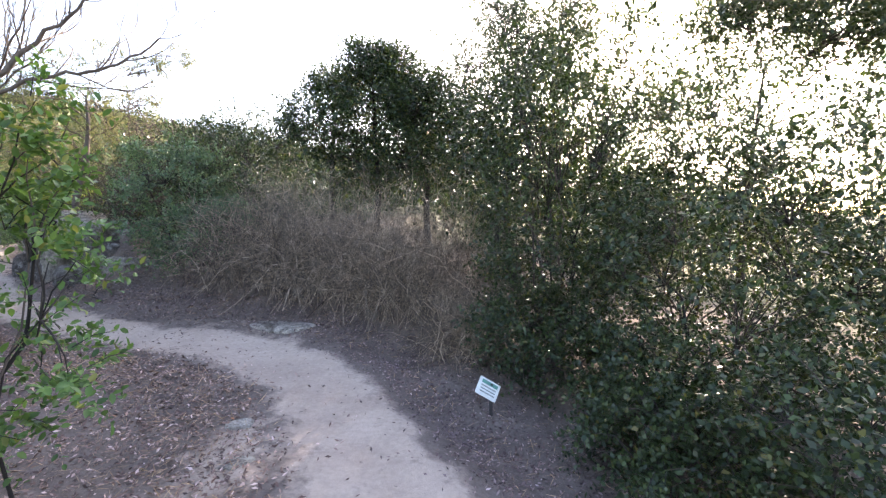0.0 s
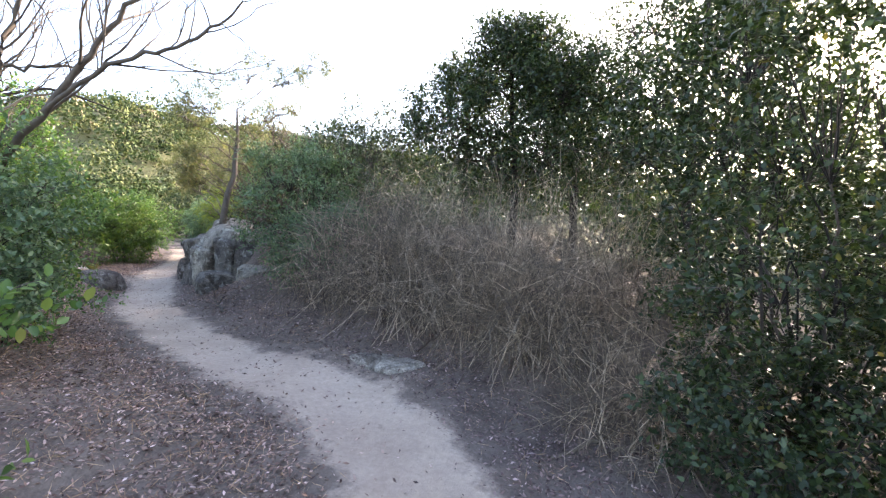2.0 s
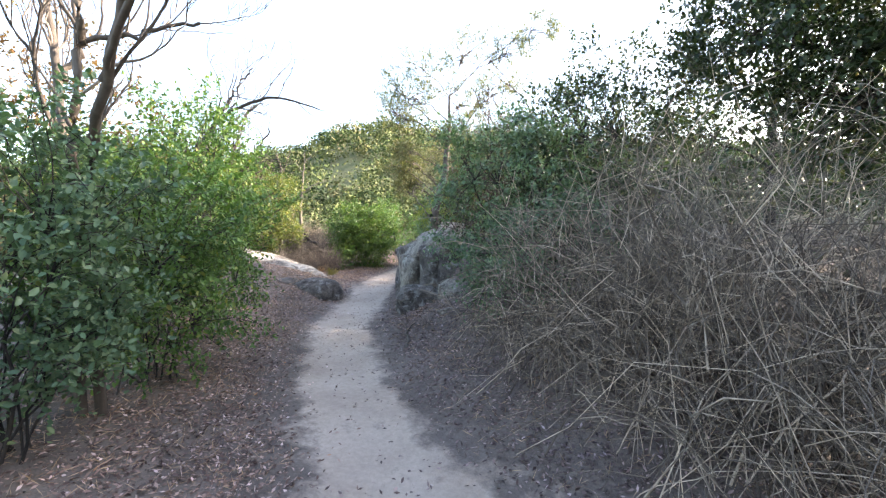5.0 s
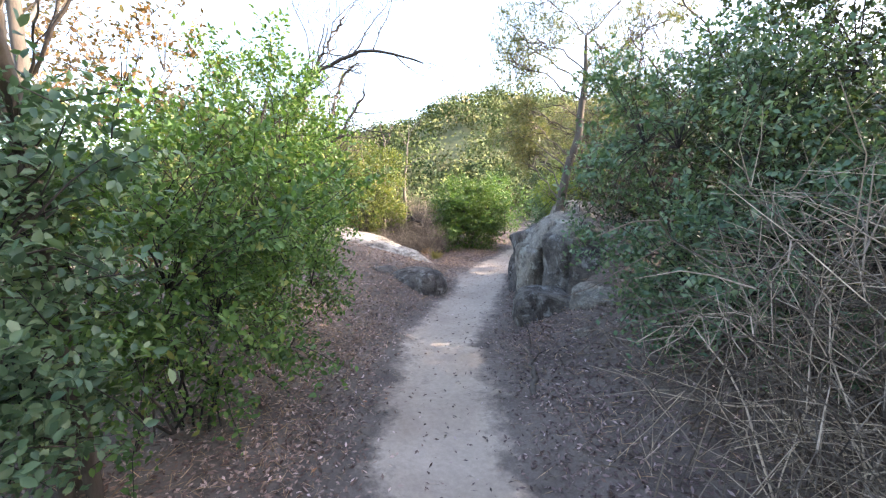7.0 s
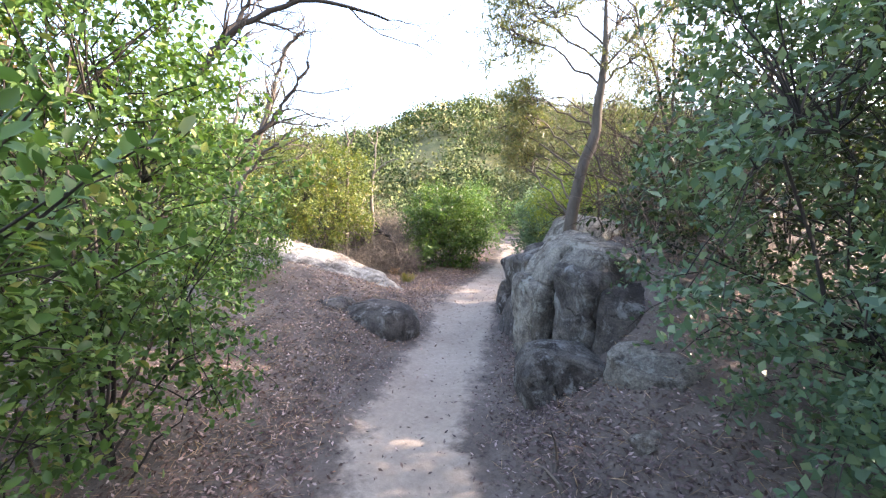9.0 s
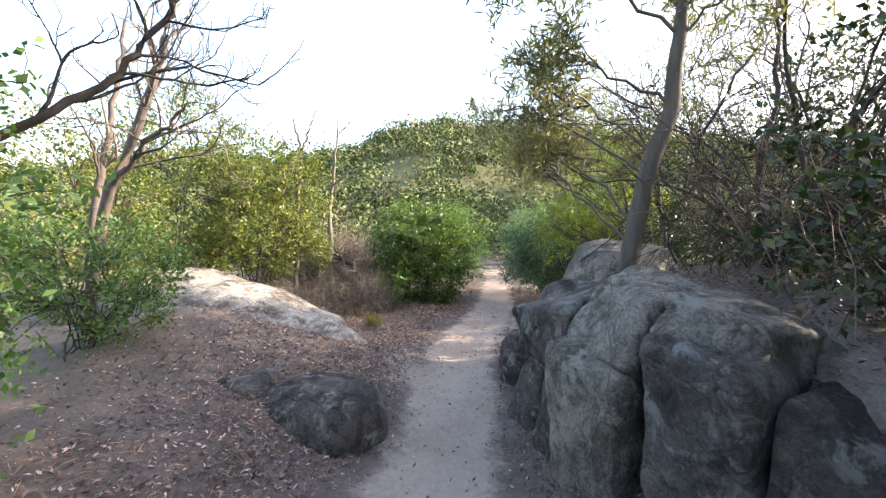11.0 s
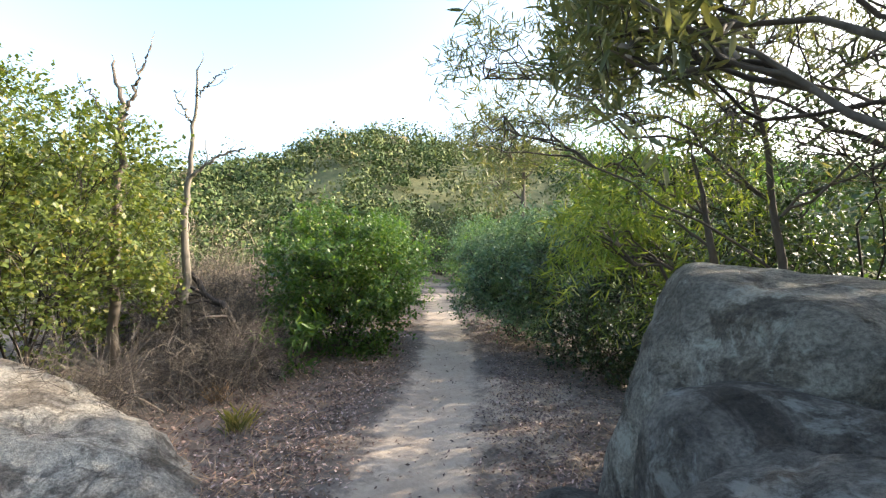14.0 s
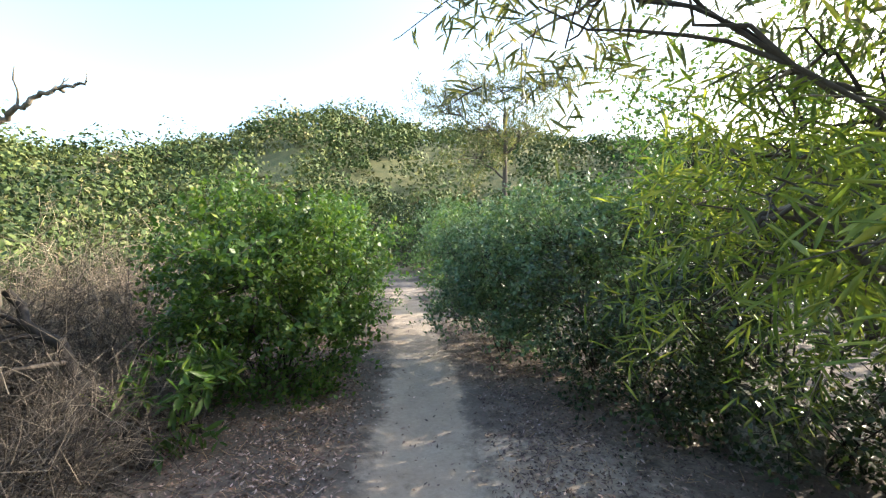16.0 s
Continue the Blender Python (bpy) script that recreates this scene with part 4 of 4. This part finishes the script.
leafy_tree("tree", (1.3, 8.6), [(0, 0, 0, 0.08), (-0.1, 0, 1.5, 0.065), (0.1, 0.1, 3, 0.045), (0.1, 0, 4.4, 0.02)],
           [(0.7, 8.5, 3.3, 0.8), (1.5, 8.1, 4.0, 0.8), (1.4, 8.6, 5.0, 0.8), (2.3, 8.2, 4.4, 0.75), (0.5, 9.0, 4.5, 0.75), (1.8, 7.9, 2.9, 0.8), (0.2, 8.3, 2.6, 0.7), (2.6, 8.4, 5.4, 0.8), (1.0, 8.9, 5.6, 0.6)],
           322, "evergreen tree with small dark leaves", BARK_DARK, LEAF_DARK_SHADED, (0.062, 0.036), 26, 11, 9, group=BACK, small=True)
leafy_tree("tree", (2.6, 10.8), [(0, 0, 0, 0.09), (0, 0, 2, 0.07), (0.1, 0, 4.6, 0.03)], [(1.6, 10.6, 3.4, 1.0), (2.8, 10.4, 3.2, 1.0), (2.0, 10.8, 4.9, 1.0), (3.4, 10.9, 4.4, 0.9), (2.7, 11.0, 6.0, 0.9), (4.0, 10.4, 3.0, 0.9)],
           328, "evergreen tree with dark leaves behind the others", BARK_DARK, LEAF_DARK_SHADED, (0.1, 0.06), 30, 9, 9, group=BACK, small=True)
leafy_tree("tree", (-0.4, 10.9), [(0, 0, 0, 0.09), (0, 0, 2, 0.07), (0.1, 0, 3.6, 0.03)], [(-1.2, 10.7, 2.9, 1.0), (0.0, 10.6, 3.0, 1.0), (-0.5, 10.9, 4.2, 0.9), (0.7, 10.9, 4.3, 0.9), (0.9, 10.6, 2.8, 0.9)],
           329, "evergreen tree with dark leaves behind the others", BARK_DARK, LEAF_DARK_SHADED, (0.1, 0.06), 30, 9, 9, group=BACK, small=True)
# added tree: its crown blocks sun from the litter beyond the outcrop
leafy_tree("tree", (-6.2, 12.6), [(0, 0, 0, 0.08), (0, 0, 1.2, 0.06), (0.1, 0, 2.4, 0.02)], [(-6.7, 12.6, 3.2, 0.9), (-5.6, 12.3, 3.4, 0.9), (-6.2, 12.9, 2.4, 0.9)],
           327, "evergreen tree with small dark leaves", BARK_DARK, LEAF_DARK_SHADED, (0.065, 0.038), 40, 10, 9, group=BACK, small=True)
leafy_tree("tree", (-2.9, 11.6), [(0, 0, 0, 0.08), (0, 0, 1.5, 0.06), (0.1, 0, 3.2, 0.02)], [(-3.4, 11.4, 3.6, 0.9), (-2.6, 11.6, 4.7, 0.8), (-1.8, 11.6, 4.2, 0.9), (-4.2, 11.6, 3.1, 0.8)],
           323, "evergreen tree with small dark leaves", BARK_DARK, LEAF_DARK_SHADED, (0.07, 0.04), 26, 10, 9, group=BACK, small=True)
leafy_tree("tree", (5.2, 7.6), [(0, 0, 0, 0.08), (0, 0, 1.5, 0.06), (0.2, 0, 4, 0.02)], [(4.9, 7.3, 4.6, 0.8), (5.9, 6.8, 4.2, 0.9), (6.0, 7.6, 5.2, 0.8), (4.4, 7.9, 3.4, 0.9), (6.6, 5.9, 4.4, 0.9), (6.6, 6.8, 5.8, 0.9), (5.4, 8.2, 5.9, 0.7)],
           324, "thin-crowned evergreen tree against the sun", BARK_DARK, LEAF_DARK_SHADED, (0.08, 0.047), 48, 11, 9, group=BACK, small=True)
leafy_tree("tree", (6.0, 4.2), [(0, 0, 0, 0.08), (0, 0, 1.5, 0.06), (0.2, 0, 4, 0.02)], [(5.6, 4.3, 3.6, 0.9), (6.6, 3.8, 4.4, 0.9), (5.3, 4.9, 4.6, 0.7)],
           325, "thin-crowned evergreen tree against the sun", BARK_DARK, LEAF_DARK_SHADED, (0.08, 0.047), 48, 11, 9, group=BACK, small=True)

leafy_tree("tree", (-14.2, 16.3), [(0, 0, 0, 0.08), (0.05, 0, 1.5, 0.065), (0.1, 0, 3.2, 0.045), (0.1, 0, 4.2, 0.02)],
           [(-15.05, 15.25, 4.4, 0.45), (-14.6, 15.7, 4.7, 0.5), (-14.1, 16.2, 4.7, 0.5), (-13.65, 16.6, 4.5, 0.5), (-13.3, 16.95, 4.9, 0.5), (-14.35, 15.95, 4.0, 0.6), (-13.7, 16.3, 3.7, 0.6), (-14.6, 15.9, 3.4, 0.6)],
           326, "feathery grey-green tree above the far shrubs", BARK, LEAF_GREY, (0.1, 0.02), 18, 9, 9, small=True, hang=0.15)

# ---- the wooded hill ----
HILL, t, p = material("leaf_hill")
tone = t.nodes.new("ShaderNodeAttribute")
tone.attribute_name = "crown"
hue = ramp(t, tone.outputs["Fac"], [(0.0, (0.025, 0.045, 0.016)), (0.28, (0.055, 0.085, 0.026)), (0.5, (0.1, 0.13, 0.04)), (0.75, (0.145, 0.155, 0.06)), (0.9, (0.19, 0.17, 0.09)), (1.0, (0.22, 0.165, 0.11))])
spot = t.nodes.new("ShaderNodeNewGeometry")
hue = mix(t, 1.0, hue, ramp(t, spot.outputs["Random Per Island"], [(0.0, (0.78, 0.8, 0.78)), (0.6, (1.0, 1.0, 1.0)), (1.0, (1.4, 1.35, 1.25))]), "MULTIPLY")
t.links.new(hue, p.inputs["Base Color"])
p.inputs["Roughness"].default_value, p.inputs["Specular IOR Level"].default_value = 0.65, 0.2


def hill_scrub(name, count, near, far, clump, leaf, seed, mat, label, turn=(-45, 125), tall=1.2, size=(0.6, 1.5)):
    """Scrub and woods on the slope: crowns of several lobes, each crown with a tone of its own."""
    rng = np.random.default_rng(seed)
    r = np.sqrt(rng.uniform(near ** 2, far ** 2, count))
    yaw = np.radians(rng.uniform(*turn, count))
    x, y = -9 - r * np.sin(yaw), 8 + r * np.cos(yaw)
    d, at = beside(x, y)
    keep = np.abs(d) > np.where(r < 19, 2.0, 0.0)
    x, y, r = x[keep], y[keep], r[keep]
    n = len(x)
    z = height(x, y)
    big = rng.uniform(*size, n) * np.where(rng.uniform(size=n) > 0.93, 1.7, 1.0)
    lobes = 5
    way = unit(rng.normal(size=(n, lobes, 3)) + np.array([0, 0, 0.5]))
    way[..., 2] = np.abs(way[..., 2])
    heart = np.stack([x, y, z], 1)[:, None] + way * big[:, None, None] * np.array([0.6, 0.6, 0.55 * tall]) + np.array([0, 0, 0.35]) * big[:, None, None]
    pick = rng.integers(0, lobes, (n, clump))
    u = unit(rng.normal(size=(n, clump, 3)) + np.array([0, 0, 0.35]))
    P = heart[np.arange(n)[:, None], pick] + u * (big[:, None] * rng.uniform(0.42, 0.62, (n, clump)))[..., None] * np.array([1, 1, 0.8 * tall])
    q = n * clump
    N = unit(u.reshape(-1, 3) + rng.normal(size=(q, 3)) * 0.25)
    Dn = unit(np.cross(N, rng.normal(size=(q, 3))))
    sz = leaf * rng.uniform(0.55, 1.35, q) * np.repeat(r / far + 0.4, clump)
    me = mesh_of(name, *leaves(P.reshape(-1, 3), Dn, N, sz, sz * 0.62, True))
    shade = np.repeat(np.clip(rng.beta(1.6, 1.8, n), 0, 1), clump)
    got = me.attributes.new("crown", "FLOAT", "POINT")
    got.data.foreach_set("value", np.repeat(shade, 4).astype(np.float32))
    ob = part(name, me, mat, None, label, kind="stuff")
    ob["category"] = "scrub"


hill_scrub("hillside_scrub", 560, 10, 25, 190, 0.16, 401, HILL, "sunlit olive and green scrub on the slope", (15, 120), 1.0, (0.6, 1.35))
hill_scrub("hillside_woods", 1150, 22, 70, 160, 0.31, 402, HILL, "sunlit woods covering the hill", (-20, 112), 1.0, (1.0, 2.3))
hill_scrub("thicket", 200, 6.5, 20, 220, 0.16, 403, LEAF_DARK_SHADED, "dark thicket behind the trees", (-80, 10), 1.9, (0.8, 1.6))

# ---- fallen wood ----
def fallen(name, a, b, radius, seed, label, mat, lift=(0.0, 0.0)):
    """A fallen log or branch from a to b on the ground, its ends lifted."""
    rng = np.random.default_rng(seed)
    u = np.linspace(0, 1, 12)
    x, y = a[0] + (b[0] - a[0]) * u, a[1] + (b[1] - a[1]) * u
    line = np.stack([x, y, height(x, y) + radius * 0.6 + lift[0] * (1 - u) + lift[1] * u], 1)
    line[1:-1] += rng.normal(size=(10, 3)) * radius * 0.5
    n = 4
    who = rng.integers(3, 11, n)
    stub = line[who] + unit(rng.normal(size=(n, 3)) + np.array([0, 0, 0.5])) * radius * rng.uniform(4, 9, (n, 1))
    ob = part(name, mesh_of(name, *joined(tubes(line[None], (radius * np.linspace(1, 0.55, 12))[None], 9), tubes(arcs(rng, line[who], stub, 4, 0.05, 0.05), np.linspace(0.4, 0.15, 4)[None] * radius * np.ones((n, 1)), 5))), mat, None, label, True)
    ob["category"] = "dead wood"


fallen("fallen_log", (-12.45, 9.65), (-13.6, 9.1), 0.055, 701, "dark dead log leaning in the undergrowth", BARK_DARK, (0.0, 0.95))
fallen("fallen_branch", (-4.95, 6.35), (-5.75, 6.95), 0.022, 702, "crooked dead branch lying on the bank", BARK)
fallen("fallen_branch", (-0.35, 4.5), (0.15, 5.1), 0.015, 703, "grey dead branch below the thicket", TWIG)
fallen("fallen_branch", (-2.9, 4.0), (-3.3, 4.2), 0.009, 704, "short dead stick in the leaf litter", BARK)
fallen("fallen_branch", (-7.6, 6.1), (-7.2, 5.9), 0.009, 705, "short dead stick in the leaf litter", BARK_DARK)
fallen("fallen_branch", (-9.4, 7.5), (-9.8, 7.2), 0.01, 706, "pale dead stick in the leaf litter", BARK_PALE)

# a dry stalk growing up out of the split between two blocks
rng = np.random.default_rng(710)
rise = arcs(rng, np.array([[-6.93, 7.93, 0.25]]), np.array([[-7.02, 8.0, 1.52]]), 12, 0.0, 0.008)
rise = np.concatenate([rise, rise[:, -1:] + np.array([[[0.03, 0.01, 0.03], [0.07, 0.02, 0.025]]])], 1)
stalk = part("dry_stalk", mesh_of("dry_stalk", *tubes(rise, np.linspace(0.0026, 0.0012, 14)[None], 5)), BARK_PALE, None, "single pale dry stalk beside the grey rocks", True)
stalk["category"] = "grass"

# ---- sign ----
def plain(name, mat_color, rough=0.5, metal=0.0):
    m, t, p = material(name)
    c = ramp(t, noise_of(t, 30, 5), [(0.3, tuple(v * 0.8 for v in mat_color)), (0.7, mat_color)])
    t.links.new(c, p.inputs["Base Color"])
    p.inputs["Roughness"].default_value, p.inputs["Metallic"].default_value = rough, metal
    return m


def box(name, size, mat, parent, m, label="", bevel=0.003):
    bm = bmesh.new()
    bmesh.ops.create_cube(bm, size=1)
    bmesh.ops.scale(bm, vec=size, verts=bm.verts)
    bmesh.ops.bevel(bm, geom=bm.edges[:], offset=bevel, segments=2, affect="EDGES")
    bm.transform(m)
    me = bpy.data.meshes.new(name)
    bm.to_mesh(me)
    bm.free()
    return part(name, me, mat, parent, label)


sign = new("trail_sign")
sign.location = (0.42, 3.7, floor_at(0.42, 3.7) - 0.05)
tagged(sign, "small white notice plate on a short dark post", "sign")
box("post", (0.03, 0.03, 0.4), plain("dark_post", (0.05, 0.045, 0.045)), sign, pose(0, 0, 0.15))
plate = box("plate", (0.21, 0.012, 0.15), plain("white_plate", (0.75, 0.78, 0.76), 0.35), sign, pose(-0.03, -0.03, 0.31, -25, 32, 10), "white plate")
box("print", (0.16, 0.002, 0.03), plain("green_print", (0.1, 0.3, 0.25)), plate, pose(-0.03, -0.03, 0.31, -25, 32, 10) @ pose(0, -0.0075, 0.045), "green heading bar", 0.0005)
for k in range(3):
    box("print", (0.15, 0.002, 0.01), plain("grey_print", (0.25, 0.28, 0.28)), plate, pose(-0.03, -0.03, 0.31, -25, 32, 10) @ pose(0, -0.0075, 0.01 - 0.025 * k), "grey line of print", 0.0005)

# ---- ground cover ----
def litter(name, count, seed, mat, size, label, want):
    rng = np.random.default_rng(seed)
    at = rng.uniform(0, len(TRAIL) - 1, count * 3)
    at = at[(at > 2.1) & (at < 17.2)][:count]
    count = len(at)
    x, y = (np.interp(at, np.arange(len(TRAIL)), TRAIL[:, c]) + rng.normal(0, 1.3, count) for c in (0, 1))
    d, at = beside(x, y)
    keep = want(x, y, d, rng.uniform(size=count))
    x, y = x[keep], y[keep]
    n = len(x)
    z = height(x, y) + bumps(x, y) + rng.uniform(0.0, 0.02, n)
    a = rng.uniform(0, 2 * np.pi, n)
    Dn = unit(np.stack([np.cos(a), np.sin(a), rng.normal(0, 0.4, n)], 1))
    N = unit(np.stack([rng.normal(0, 0.6, n), rng.normal(0, 0.6, n), np.ones(n)], 1))
    sz = rng.uniform(0.5, 1.3, n)
    ob = part(name, mesh_of(name, *leaves(np.stack([x, y, z], 1), Dn, N, size[0] * sz, size[1] * sz, True)), mat, None, label, kind="stuff")
    ob["category"] = "leaf litter"


def scatter(d, u):
    d = np.abs(d)
    return (d < 2.8) & (u < 0.03 + 0.97 * step(d, 0.3, 0.9)) & (u < 1.8 - d * 0.4)


litter("fallen_leaves", 230000, 501, LITTER, (0.036, 0.014), "fallen brown leaves and dry bits on the soil", lambda x, y, d, u: scatter(d, u) & (d < 0))
litter("fallen_leaves", 230000, 503, LITTER_GREY, (0.034, 0.013), "greyed fallen leaves and dry bits on the bank", lambda x, y, d, u: scatter(d, u) & (d > 0))
litter("dry_straw", 70000, 502, STRAW, (0.1, 0.0042), "dry straw and bits of twig strewn on the soil",
       lambda x, y, d, u: (np.abs(d) < 2.8) & (u < np.where(d < 0, 0.9, 0.4) * step(np.abs(d), 0.4, 1.0)))


def grass_tuft(at, seed, mat, label, blades=90, tall=0.22, wide=0.09):
    rng = np.random.default_rng(seed)
    P = np.stack([rng.normal(0, wide * 0.5, blades), rng.normal(0, wide * 0.5, blades), np.zeros(blades)], 1)
    a = rng.uniform(0, 2 * np.pi, blades)
    Dn = unit(np.stack([np.cos(a) * 0.5, np.sin(a) * 0.5, rng.uniform(0.5, 1.2, blades)], 1))
    N = unit(np.stack([-np.cos(a), -np.sin(a), np.ones(blades)], 1))
    ob = part("grass_tuft", mesh_of("grass_tuft", *leaves(P, Dn, N, tall * rng.uniform(0.5, 1.2, blades), 0.006)), mat, None, label)
    ob.location = (*at, floor_at(*at))
    ob["category"] = "grass"
    ob["group"] = "tufts beside the trail"


grass_tuft((-11.45, 8.88), 601, GRASS, "small green grass tuft in the sun")
grass_tuft((-12.1, 8.95), 602, STRAW, "dry straw-coloured grass tuft", 70, 0.2)
